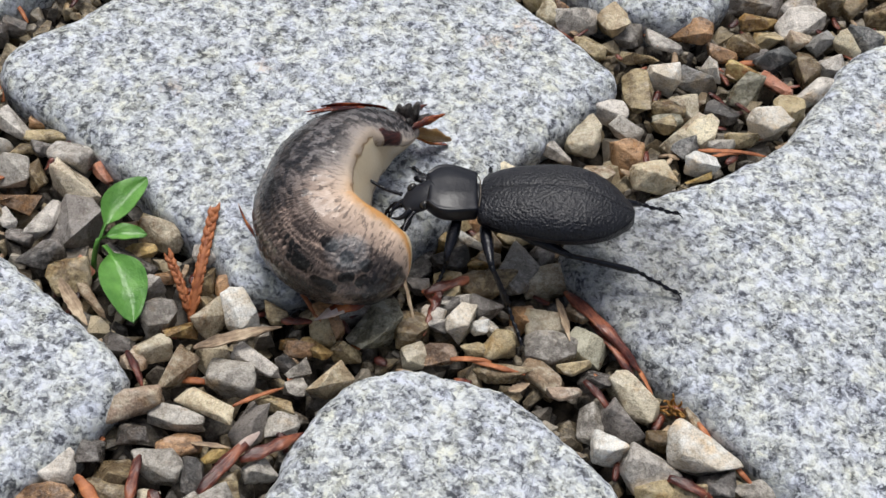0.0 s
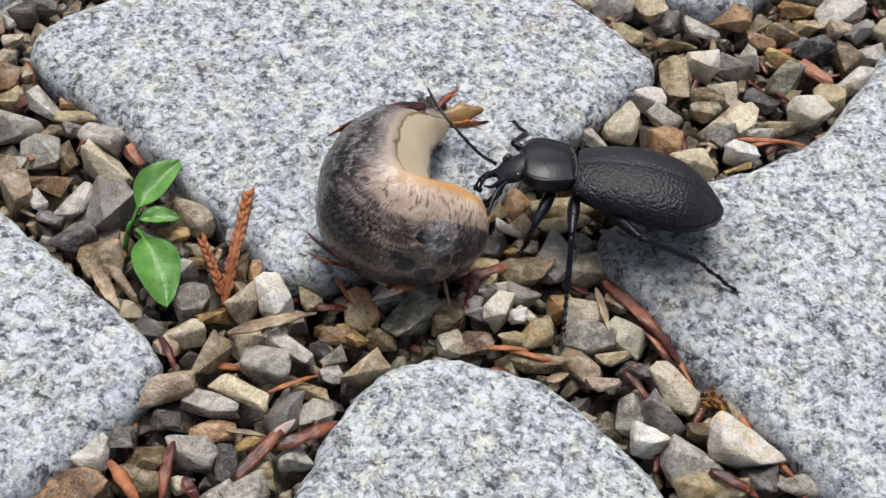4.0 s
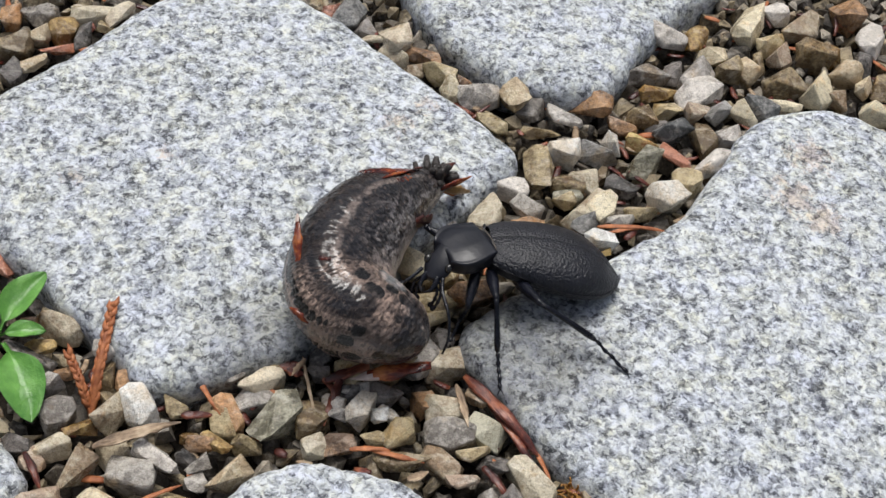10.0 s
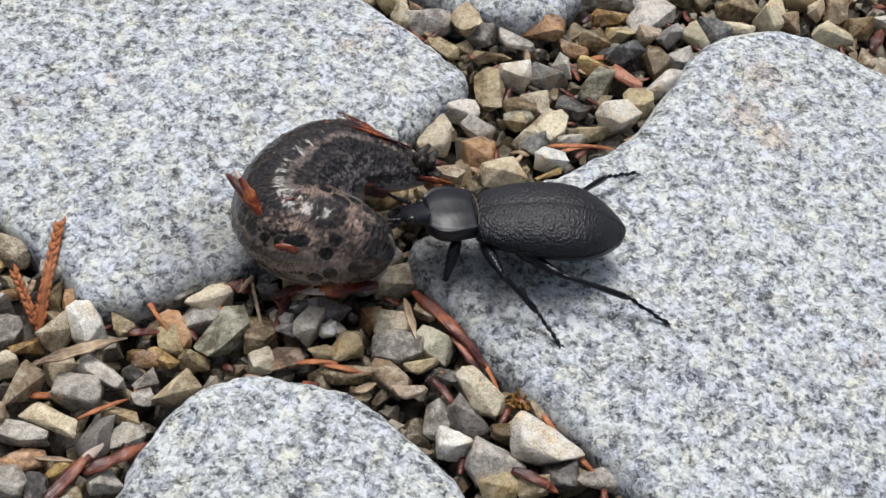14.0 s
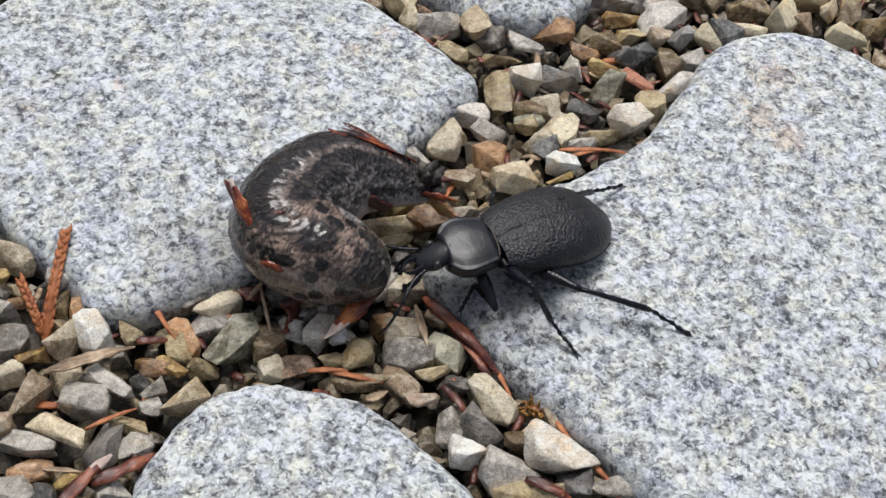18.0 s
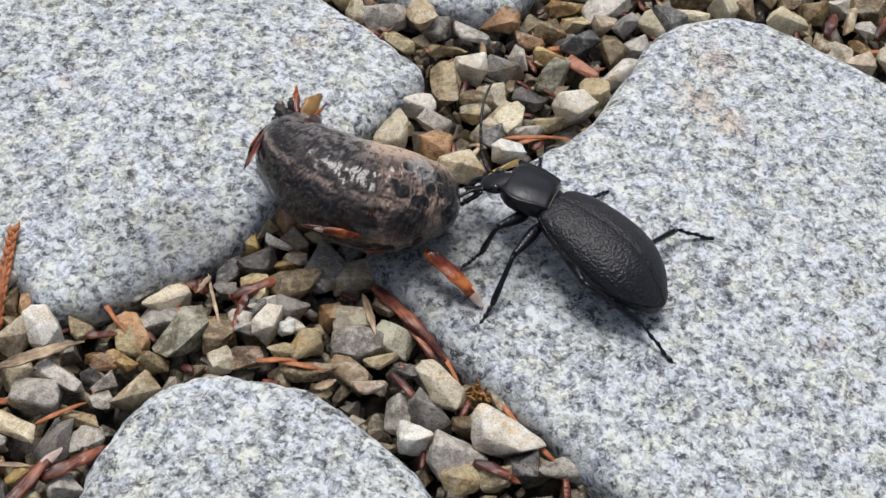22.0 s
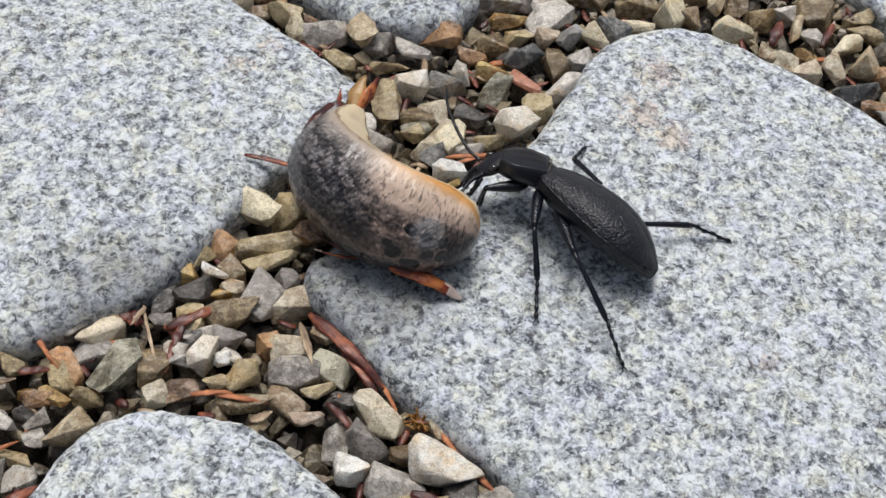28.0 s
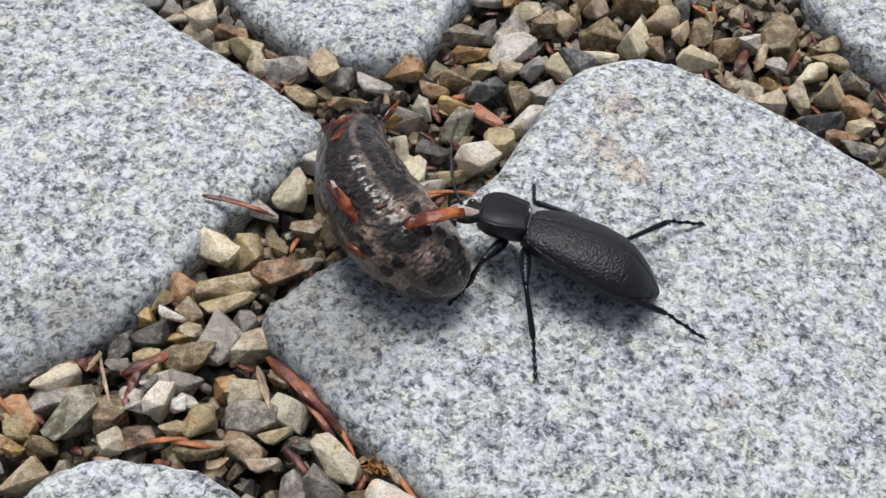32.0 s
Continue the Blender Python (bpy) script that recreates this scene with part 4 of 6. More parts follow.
blade(2, (0.5, 0.6, -0.8), (-5.8, 2.3, -3.9), 3.0, HUSK, "bud_husk", RH)
blade(2, (0, -0.5, -1), (-6.5, 0.2, -5), 2.4, BUDWET, "bud_husk", RH)
blade(6, (-0.6, 1.5, 2.0), (-6, 2.0, 2.6), 1.5, BUD, "bud_scale", RB)
blade(5, (0, 2, -0.5), (-6.2, 4.4, 0.4), 1.3, BUDWET, "bud_scale", RB)
clump = random.Random(3)
for i in (0, 2, 3, 5):
    ob, r = BODY_RINGS[i]
    for k in range(4):
        a = clump.uniform(-1.4, 1.6)
        o = Vector((clump.uniform(-0.6, 0.4), math.sin(a), math.cos(a)))
        q = [o * r * 0.7, o * (r + 0.5), o * (r + clump.uniform(0.9, 1.9)) + Vector((clump.uniform(-0.6, 0.6), clump.uniform(-0.6, 0.6), 0))]
        part("slime_crumb", tube(q, [0.95, clump.uniform(0.6, 0.9), 0.4], 6), CRUST, ob, "black crumb stuck to the tail")

# a loose bud scale that sticks under the slug's head and is dragged about with it
DRAGGED = bud_scale("bud_scale", 0, 0, 12.5, 0, 0, 2.8, BUDWET, "wet red-brown bud scale with a pale tip dragged by the slug", "bud scale", BUDTIP, 0.05)

# a needle that rides on the slug's tail and is left behind on the edge of a sett
LEFT = bud_scale("dry_needle", 0, 0, 12.8, 0, 0, 1.1, BUDWET, "wet orange-brown needle from the slug's slimy tail", "needle", bend=0.03)

# ---- gravel in the joints ----
STONE_SHAPES = []
rng = np.random.default_rng(11)


def crushed(points, bevel):
    """An angular broken stone: the hull of random points, fitted into a box of half-size 1, edges chipped off."""
    p = rng.uniform(-1, 1, (points, 3))
    p /= (np.abs(p) ** 4).sum(1)[:, None] ** 0.25
    p *= rng.uniform(0.86, 1.0, (points, 1))
    p -= (p.max(0) + p.min(0)) / 2
    p /= (p.max(0) - p.min(0)) / 2
    bm = bmesh.new()
    for q in p:
        bm.verts.new(q)
    bmesh.ops.convex_hull(bm, input=bm.verts)
    bmesh.ops.delete(bm, geom=[v for v in bm.verts if not v.link_faces], context="VERTS")
    bmesh.ops.dissolve_limit(bm, angle_limit=0.3, verts=bm.verts, edges=bm.edges)
    if bevel:
        bmesh.ops.bevel(bm, geom=list(bm.edges), offset=bevel, segments=2, profile=0.6, affect="EDGES", clamp_overlap=True)
    bmesh.ops.triangulate(bm, faces=bm.faces)
    if bevel:
        # broken faces: uneven, with shallow chips
        bmesh.ops.subdivide_edges(bm, edges=[e for e in bm.edges if e.calc_length() > 0.45], cuts=2, use_grid_fill=True)
        bmesh.ops.triangulate(bm, faces=bm.faces)
        off = rng.uniform(0, 90)
        for v in bm.verts:
            q = v.co * 1.5
            v.co *= 1 + 0.075 * noise.noise((q.x + off, q.y, q.z)) + 0.045 * noise.noise((q.x * 2.6, q.y * 2.6 + off, q.z * 2.6))
    bm.verts.index_update()
    out = np.array([v.co[:] for v in bm.verts]), [[v.index for v in f.verts] for f in bm.faces]
    bm.free()
    return out


for k in range(26):
    co, fs = crushed(11 + k % 7, 0.10)
    me = bpy.data.meshes.new("gravel_stone")
    me.from_pydata(co.tolist(), [], fs)
    for f in me.polygons:
        f.use_smooth = True
    STONE_SHAPES.append(me)
PLACED = []
pick = random.Random(21)
SHAPE_OF = {}


def gravel_stone(x, y, z, a, b, c, turn, look_key):
    colour, mat = LOOKS[look_key]
    k = (pick.randrange(26), look_key)
    if k not in SHAPE_OF:
        me = STONE_SHAPES[k[0]].copy()
        me.materials.append(mat)
        SHAPE_OF[k] = me
    ob = new("gravel_stone", SHAPE_OF[k])
    m = pose(x * MM, y * MM, z * MM, pick.uniform(-20, 20), pick.uniform(-14, 14), turn)
    if look_key in "wcp":
        c, m = c * 1.15, Matrix.Translation((0, 0, 0.4 * MM)) @ m
    ob.matrix_world = m @ Matrix.Diagonal((a * 1.05 * MM, b * 1.05 * MM, c * 1.2 * MM, 1))
    PLACED.append((x, y, (a + b) / 2))
    return tagged(ob, "angular " + colour + " crushed gravel stone in the joint between setts", "gravel stone", "gravel stones")


gravel_stone(-102.2, 32.7, -4.8, 3.1, 2.9, 2.4, 9, "g")
gravel_stone(-99.2, 32.4, -4.6, 2.6, 2.6, 2.3, 9, "k")
gravel_stone(-96.5, 35.3, -4.5, 2.1, 1.7, 1.4, 9, "d")
gravel_stone(-102.5, 28.1, -4.1, 1.3, 1.7, 1.3, 9, "t")
gravel_stone(-100.9, 29.3, -3.6, 1.4, 0.8, 0.8, -39, "w")
gravel_stone(-99.5, 25.8, -4.3, 1.8, 1.1, 1.0, 23, "t")
gravel_stone(-99.9, 21.9, -4.8, 2.0, 1.9, 1.6, 8, "t")
gravel_stone(-98.5, 16.7, -3.9, 2.7, 2.5, 2.1, 8, "b")
gravel_stone(-95.1, 17.8, -4.0, 1.9, 1.3, 1.2, -47, "t")
gravel_stone(-96.6, 12.8, -4.8, 2.0, 1.9, 1.8, 8, "o")
gravel_stone(-94.4, 12.1, -4.0, 1.6, 1.0, 0.9, 50, "r")
gravel_stone(-90.8, 11.9, -3.8, 3.6, 2.0, 1.9, -29, "l")
gravel_stone(-86.1, 13.5, -4.5, 2.4, 1.1, 1.0, 8, "b")
gravel_stone(-84.9, 10.2, -4.4, 3.9, 1.8, 1.7, 1, "o")
gravel_stone(-94.3, 7.6, -4.9, 3.9, 3.1, 2.8, 22, "g")
gravel_stone(-88.2, 6.6, -4.5, 2.1, 1.2, 1.0, 8, "o")
gravel_stone(-84.2, 7.2, -4.1, 2.4, 1.5, 1.5, 22, "d")
gravel_stone(-88.8, 1.9, -4.5, 3.1, 2.6, 2.3, 15, "g")
gravel_stone(-84.5, 1.6, -4.4, 2.6, 1.5, 1.5, 88, "o")
gravel_stone(-79.4, 6.0, -3.8, 3.7, 3.0, 2.9, -29, "l")
gravel_stone(-74.4, 3.6, -4.3, 2.1, 1.3, 1.1, -39, "r")
gravel_stone(-78.0, -0.5, -3.8, 5.2, 2.5, 2.3, -34, "p")
gravel_stone(-93.7, -3.2, -4.4, 2.8, 2.6, 2.1, 8, "t")
gravel_stone(-86.6, -3.4, -5.0, 3.8, 2.0, 1.9, -12, "b")
gravel_stone(-91.6, -1.1, -4.2, 1.6, 1.5, 1.3, 8, "g")
gravel_stone(-90.3, -6.2, -4.3, 3.5, 2.6, 2.2, -46, "t")
gravel_stone(-86.8, -8.0, -3.7, 2.0, 1.2, 1.0, -46, "l")
gravel_stone(-84.1, -10.5, -4.6, 2.4, 1.4, 1.4, -28, "d")
gravel_stone(-80.9, -7.3, -4.2, 3.8, 2.1, 1.8, 79, "l")
gravel_stone(-76.4, -7.8, -5.2, 4.6, 3.7, 3.5, 58, "d")
gravel_stone(-80.1, -14.4, -4.4, 3.7, 2.1, 1.9, 34, "d")
gravel_stone(-75.0, -17.9, -4.5, 3.5, 3.0, 2.6, 7, "o")
gravel_stone(-71.0, -21.3, -4.4, 4.2, 1.0, 1.0, -45, "t")
gravel_stone(-73.1, -15.7, -4.3, 1.9, 1.2, 1.0, -38, "r")
gravel_stone(-66.5, -0.2, -3.7, 1.8, 1.4, 1.4, -29, "w")
gravel_stone(-63.0, -7.3, -4.5, 4.0, 2.6, 2.2, -12, "t")
gravel_stone(-68.7, -7.4, -4.1, 2.2, 1.0, 0.8, 7, "b")
gravel_stone(-66.7, -13.5, -4.3, 4.5, 1.9, 1.5, -23, "d")
gravel_stone(-65.2, -12.0, -3.8, 2.7, 1.1, 1.0, 1, "y")
gravel_stone(-55.4, -11.3, -3.7, 2.9, 2.1, 2.0, -57, "l")
gravel_stone(-60.6, -16.3, -4.3, 1.8, 1.2, 1.0, 7, "b")
gravel_stone(-54.6, -16.4, -4.3, 2.7, 1.7, 1.7, 60, "o")
gravel_stone(-51.5, -17.4, -4.0, 2.2, 1.6, 1.4, -66, "b")
gravel_stone(-62.7, -18.7, -3.6, 1.9, 1.6, 1.5, 61, "l")
gravel_stone(-60.7, -23.2, -4.5, 2.7, 2.5, 2.1, 32, "g")
gravel_stone(-57.0, -25.3, -4.6, 2.8, 1.5, 1.3, 19, "y")
gravel_stone(-52.8, -22.7, -3.9, 3.3, 2.5, 2.2, 69, "t")
gravel_stone(-48.5, -21.7, -4.1, 3.6, 2.6, 2.2, -57, "w")
gravel_stone(-65.4, -29.1, -4.8, 2.3, 2.0, 1.6, 7, "k")
gravel_stone(-60.8, -29.2, -4.6, 3.1, 1.7, 1.6, 19, "t")
gravel_stone(-62.8, -31.9, -4.1, 2.2, 1.7, 1.5, -46, "p")
gravel_stone(-56.6, -32.6, -4.4, 4.1, 2.3, 2.3, 64, "t")
gravel_stone(-61.8, -39.3, -4.1, 4.9, 2.7, 2.3, 16, "p")
gravel_stone(-48.5, -32.7, -4.6, 3.9, 2.7, 2.2, -17, "g")
gravel_stone(-44.8, -29.8, -4.0, 4.0, 1.5, 1.4, -28, "l")
gravel_stone(-50.4, -38.6, -3.9, 4.9, 2.0, 1.7, -24, "c")
gravel_stone(-54.9, -40.4, -3.9, 4.2, 1.5, 1.3, -16, "g")
gravel_stone(-60.3, -43.3, -4.4, 2.4, 1.9, 1.5, 6, "k")
gravel_stone(-53.9, -44.4, -4.7, 3.3, 2.0, 1.9, 6, "b")
gravel_stone(-48.6, -45.9, -4.3, 2.0, 1.3, 1.3, 6, "y")
gravel_stone(-44.0, -39.2, -4.7, 4.3, 2.1, 1.8, 66, "d")
gravel_stone(-39.9, -40.2, -4.4, 2.4, 1.8, 1.4, 6, "g")
gravel_stone(-41.1, -37.1, -3.9, 3.0, 1.3, 1.1, -22, "o")
gravel_stone(-34.3, -32.5, -4.1, 4.1, 2.1, 2.1, 45, "c")
gravel_stone(-38.9, -33.5, -4.5, 2.3, 1.7, 1.3, -58, "g")
gravel_stone(-68.9, -49.9, -3.9, 3.3, 2.5, 2.1, 75, "l")
gravel_stone(-71.4, -47.1, -4.1, 1.9, 1.7, 1.4, 6, "k")
gravel_stone(-61.7, -50.0, -4.8, 3.2, 2.9, 2.4, 6, "o")
gravel_stone(-56.4, -47.7, -4.5, 3.7, 2.6, 2.6, -11, "g")
gravel_stone(-65.9, -46.3, -4.7, 2.0, 1.9, 1.8, 6, "d")
gravel_stone(-62.6, -53.1, -4.4, 3.4, 1.8, 1.7, -11, "o")
gravel_stone(-71.8, -55.3, -4.3, 5.9, 2.6, 2.5, 6, "b")
gravel_stone(-56.6, -52.9, -4.6, 1.6, 1.3, 1.2, 6, "t")
gravel_stone(-51.5, -54.2, -3.5, 2.4, 1.7, 1.4, 28, "l")
gravel_stone(-48.3, -53.0, -4.3, 3.5, 2.8, 2.8, 6, "g")
gravel_stone(-51.1, -49.3, -4.3, 2.6, 1.6, 1.4, 99, "d")
gravel_stone(-46.7, -50.6, -4.6, 2.3, 2.1, 2.0, 6, "o")
gravel_stone(-42.2, -47.1, -4.5, 2.4, 1.7, 1.6, 17, "g")
gravel_stone(-43.0, -21.1, -4.4, 1.9, 2.0, 1.8, 7, "o")
gravel_stone(-35.9, -23.8, -4.2, 2.7, 2.0, 1.7, -68, "o")
gravel_stone(-40.3, -26.4, -4.4, 1.7, 0.9, 0.9, -17, "y")
gravel_stone(-36.6, -27.1, -3.8, 2.8, 1.0, 0.9, -34, "y")
gravel_stone(-40.3, -29.5, -4.6, 2.1, 1.3, 1.2, -17, "d")
gravel_stone(-31.7, -18.5, -4.5, 4.1, 2.2, 2.1, 30, "l")
gravel_stone(-28.0, -22.1, -4.3, 4.8, 2.5, 2.5, 51, "n")
gravel_stone(-22.6, -21.5, -4.5, 2.6, 2.7, 2.1, 7, "o")
gravel_stone(-15.4, -20.1, -4.0, 2.9, 2.0, 1.9, 75, "w")
gravel_stone(-12.2, -20.9, -3.3, 1.4, 1.3, 1.2, 7, "w")
gravel_stone(-18.6, -26.2, -4.0, 3.0, 1.6, 1.3, 12, "b")
gravel_stone(-21.9, -26.6, -4.1, 2.1, 1.9, 1.5, 29, "t")
gravel_stone(-9.4, -23.7, -4.1, 2.8, 3.0, 2.3, 7, "o")
gravel_stone(-13.2, -24.7, -4.0, 2.1, 1.3, 1.2, 7, "o")
gravel_stone(-10.8, -12.2, -4.1, 4.9, 2.6, 2.4, 7, "o")
gravel_stone(-17.4, -13.5, -4.5, 2.8, 2.2, 1.8, 84, "o")
gravel_stone(-11.6, -17.1, -4.2, 2.7, 1.9, 1.7, -18, "d")
gravel_stone(-1.6, -9.9, -4.8, 4.1, 2.2, 2.1, 19, "t")
gravel_stone(-5.1, -17.3, -5.0, 2.2, 2.1, 1.9, 7, "b")
gravel_stone(-2.1, -18.0, -4.1, 3.3, 2.5, 2.0, 7, "t")
gravel_stone(3.1, -16.3, -3.9, 2.2, 1.3, 1.1, -42, "t")
gravel_stone(-1.3, -23.0, -4.7, 4.0, 2.7, 2.5, -5, "g")
gravel_stone(4.2, -22.4, -4.0, 3.3, 2.3, 2.0, -30, "n")
gravel_stone(-2.7, -27.6, -5.0, 3.7, 2.1, 1.9, -43, "t")
gravel_stone(2.4, -26.1, -4.0, 2.6, 1.3, 1.2, 28, "o")
gravel_stone(-8.5, -28.3, -4.3, 4.7, 1.6, 1.3, -3, "o")
gravel_stone(5.7, -28.1, -4.2, 2.7, 1.7, 1.5, -17, "d")
gravel_stone(11.0, -30.4, -4.4, 4.6, 2.4, 2.1, -48, "t")
gravel_stone(0.6, -31.6, -3.2, 2.5, 1.3, 1.1, 17, "p")
gravel_stone(4.6, -34.9, -4.7, 3.3, 1.7, 1.4, 84, "g")
gravel_stone(9.1, -35.4, -4.2, 3.6, 2.8, 2.6, -35, "d")
gravel_stone(6.9, -40.2, -4.2, 2.9, 2.2, 2.0, -29, "w")
gravel_stone(12.8, -41.8, -4.1, 4.4, 3.4, 3.3, 26, "l")
gravel_stone(19.8, -40.1, -3.6, 5.9, 3.2, 2.6, -27, "w")
gravel_stone(14.8, -36.8, -4.8, 2.6, 2.2, 1.8, 6, "o")
gravel_stone(20.5, -32.7, -4.5, 2.5, 1.6, 1.5, -60, "t")
gravel_stone(13.8, -45.6, -4.9, 3.0, 2.0, 1.9, 26, "o")
gravel_stone(18.6, -45.7, -4.7, 2.5, 1.6, 1.6, 6, "o")
gravel_stone(22.7, -43.8, -4.2, 2.5, 2.5, 2.1, 6, "d")
gravel_stone(28.3, -44.6, -4.5, 4.0, 2.1, 1.8, -11, "g")
gravel_stone(-31.9, -26.6, -4.3, 2.5, 1.6, 1.6, 7, "o")
gravel_stone(-38.9, -30.5, -4.4, 2.0, 1.5, 1.2, 30, "g")
gravel_stone(-7.7, 8.4, -3.7, 3.8, 2.4, 2.2, -25, "c")
gravel_stone(-2.6, 8.0, -4.6, 2.9, 2.9, 2.7, -0, "o")
gravel_stone(2.2, 4.5, -4.4, 4.1, 2.4, 1.9, 30, "b")
gravel_stone(-5.7, 1.4, -4.7, 5.8, 1.8, 1.7, 15, "o")
gravel_stone(-5.2, -2.0, -4.1, 4.4, 1.7, 1.6, 24, "o")
gravel_stone(-13.4, 1.7, -4.2, 3.0, 2.4, 2.2, -25, "b")
gravel_stone(-16.8, -0.6, -4.7, 2.6, 1.8, 1.7, 37, "o")
gravel_stone(-18.9, -3.9, -4.7, 1.9, 1.9, 1.9, -0, "y")
gravel_stone(-17.3, -7.7, -4.7, 3.4, 2.6, 2.5, -1, "k")
gravel_stone(-21.6, -9.3, -4.4, 3.6, 1.9, 1.9, 82, "d")
gravel_stone(-14.0, -4.7, -3.5, 2.4, 1.0, 0.9, -19, "w")
gravel_stone(-10.9, -3.4, -4.2, 2.7, 1.9, 1.6, -50, "t")
gravel_stone(-12.9, -8.3, -4.1, 1.9, 1.3, 1.1, -1, "y")
gravel_stone(-11.0, -7.2, -3.9, 2.0, 1.4, 1.1, -24, "p")
gravel_stone(-2.4, -5.7, -4.1, 2.1, 1.6, 1.3, -64, "d")
gravel_stone(-6.3, -8.9, -3.6, 4.7, 3.1, 2.6, 68, "l")
gravel_stone(-10.9, -20.3, -3.9, 1.7, 1.2, 1.1, -44, "w")
gravel_stone(-16.0, -15.6, -4.4, 2.8, 2.1, 1.8, -1, "l")
gravel_stone(-17.2, -17.3, -4.0, 2.0, 1.8, 1.4, -1, "d")
gravel_stone(-18.7, -20.6, -3.5, 1.7, 1.4, 1.4, -1, "l")
gravel_stone(-11.8, -24.2, -4.6, 2.3, 1.3, 1.3, -1, "o")
gravel_stone(-35.5, -21.8, -4.6, 3.4, 2.2, 2.2, -59, "b")
gravel_stone(-31.1, -16.4, -4.4, 4.0, 2.1, 2.1, 36, "p")
gravel_stone(-35.9, -15.3, -4.3, 3.3, 1.6, 1.5, -13, "g")
gravel_stone(-38.9, -27.0, -3.9, 2.2, 1.2, 1.1, -1, "b")
gravel_stone(-29.8, -12.8, -4.0, 2.4, 1.6, 1.4, -24, "o")
gravel_stone(-22.1, -13.5, -4.1, 1.9, 1.3, 1.1, -1, "d")
gravel_stone(-12.3, 60.3, -4.9, 3.3, 2.3, 2.1, -49, "t")
gravel_stone(-8.0, 56.5, -4.4, 2.4, 1.4, 1.2, 29, "t")
gravel_stone(-3.2, 55.9, -3.9, 3.6, 2.4, 2.2, -50, "o")
gravel_stone(-6.5, 60.3, -4.4, 4.1, 1.4, 1.4, -20, "b")
gravel_stone(-1.1, 51.4, -3.8, 2.7, 2.1, 1.8, -59, "c")
gravel_stone(4.1, 50.7, -3.8, 4.7, 2.6, 2.2, 28, "l")
gravel_stone(10.9, 50.9, -3.9, 3.1, 2.6, 2.0, -50, "c")
gravel_stone(1.2, 54.0, -4.0, 1.5, 1.2, 1.1, 1, "b")
gravel_stone(6.7, 44.6, -4.5, 3.7, 1.7, 1.5, -41, "o")
gravel_stone(14.0, 48.7, -4.7, 2.8, 2.2, 2.2, 1, "g")
gravel_stone(20.2, 46.6, -4.2, 3.7, 2.0, 1.6, -10, "l")
gravel_stone(25.7, 50.4, -4.0, 4.1, 2.4, 2.4, -24, "b")
gravel_stone(19.3, 37.2, -3.7, 3.3, 2.5, 2.4, -13, "w")
gravel_stone(15.4, 42.9, -4.6, 3.8, 1.4, 1.2, -13, "o")
gravel_stone(26.1, 38.7, -4.4, 3.9, 2.3, 2.0, -27, "s")
gravel_stone(28.8, 40.2, -3.6, 2.5, 1.7, 1.7, -71, "w")
gravel_stone(23.6, 31.3, -4.7, 3.5, 2.6, 2.5, -24, "t")
gravel_stone(34.7, 36.7, -4.6, 4.0, 2.9, 2.5, 20, "n")
gravel_stone(34.7, 42.4, -5.1, 3.1, 2.2, 2.2, 1, "r2")
gravel_stone(31.3, 45.7, -4.5, 2.8, 2.0, 1.9, 1, "b")
gravel_stone(35.8, 49.1, -4.3, 3.1, 2.2, 2.0, -13, "o")
gravel_stone(40.8, 45.5, -4.2, 3.8, 2.5, 2.1, 1, "s")
gravel_stone(40.7, 38.9, -4.8, 3.8, 1.9, 1.6, -37, "r")
gravel_stone(39.6, 56.0, -4.6, 4.4, 1.9, 1.5, 21, "y")
gravel_stone(40.8, 51.5, -4.9, 2.8, 2.0, 1.7, 1, "o")
gravel_stone(45.6, 50.0, -4.2, 2.5, 1.9, 1.9, 1, "p")
gravel_stone(47.3, 55.4, -3.8, 4.8, 2.7, 2.6, 27, "l")
gravel_stone(50.6, 51.6, -4.6, 2.6, 2.1, 2.0, 15, "s")
gravel_stone(51.5, 45.6, -4.5, 2.6, 2.2, 2.2, 1, "l")
gravel_stone(47.1, 44.1, -4.6, 3.7, 2.1, 1.9, -75, "o")
gravel_stone(55.5, 51.0, -3.8, 2.8, 1.9, 1.8, -28, "c")
gravel_stone(47.6, 37.6, -3.9, 4.1, 1.8, 1.6, 36, "l")
gravel_stone(42.1, 32.6, -4.0, 2.7, 2.5, 2.1, 1, "o")
gravel_stone(37.1, 28.4, -4.3, 3.6, 3.0, 2.7, 41, "w")
gravel_stone(33.2, 24.7, -4.0, 3.1, 1.5, 1.3, 7, "o")
gravel_stone(25.7, 24.6, -4.1, 3.2, 2.3, 1.9, 46, "c")
gravel_stone(28.7, 22.4, -4.3, 2.6, 1.9, 1.8, 46, "g")
gravel_stone(29.6, 30.4, -4.6, 3.0, 1.8, 1.6, -26, "d")
gravel_stone(19.9, 27.4, -4.7, 2.8, 1.5, 1.4, -6, "n")
gravel_stone(21.1, 22.4, -4.8, 2.4, 2.4, 2.3, 0, "t")
gravel_stone(24.7, 17.1, -4.1, 2.9, 1.6, 1.6, 13, "w")
gravel_stone(59.1, 53.4, -3.9, 3.7, 2.5, 2.1, -31, "s")
gravel_stone(63.5, 54.7, -4.3, 4.1, 0.9, 0.8, -6, "c")
gravel_stone(65.9, 61.4, -4.6, 4.8, 3.0, 2.7, 1, "o")
gravel_stone(72.3, 59.1, -4.3, 4.1, 3.0, 2.9, 53, "c")
gravel_stone(77.6, 63.3, -3.5, 3.6, 2.5, 2.5, 1, "c")
gravel_stone(75.5, 58.1, -4.3, 2.7, 1.9, 1.8, -28, "t")
gravel_stone(83.4, 54.6, -4.3, 4.4, 2.2, 2.2, 8, "c")
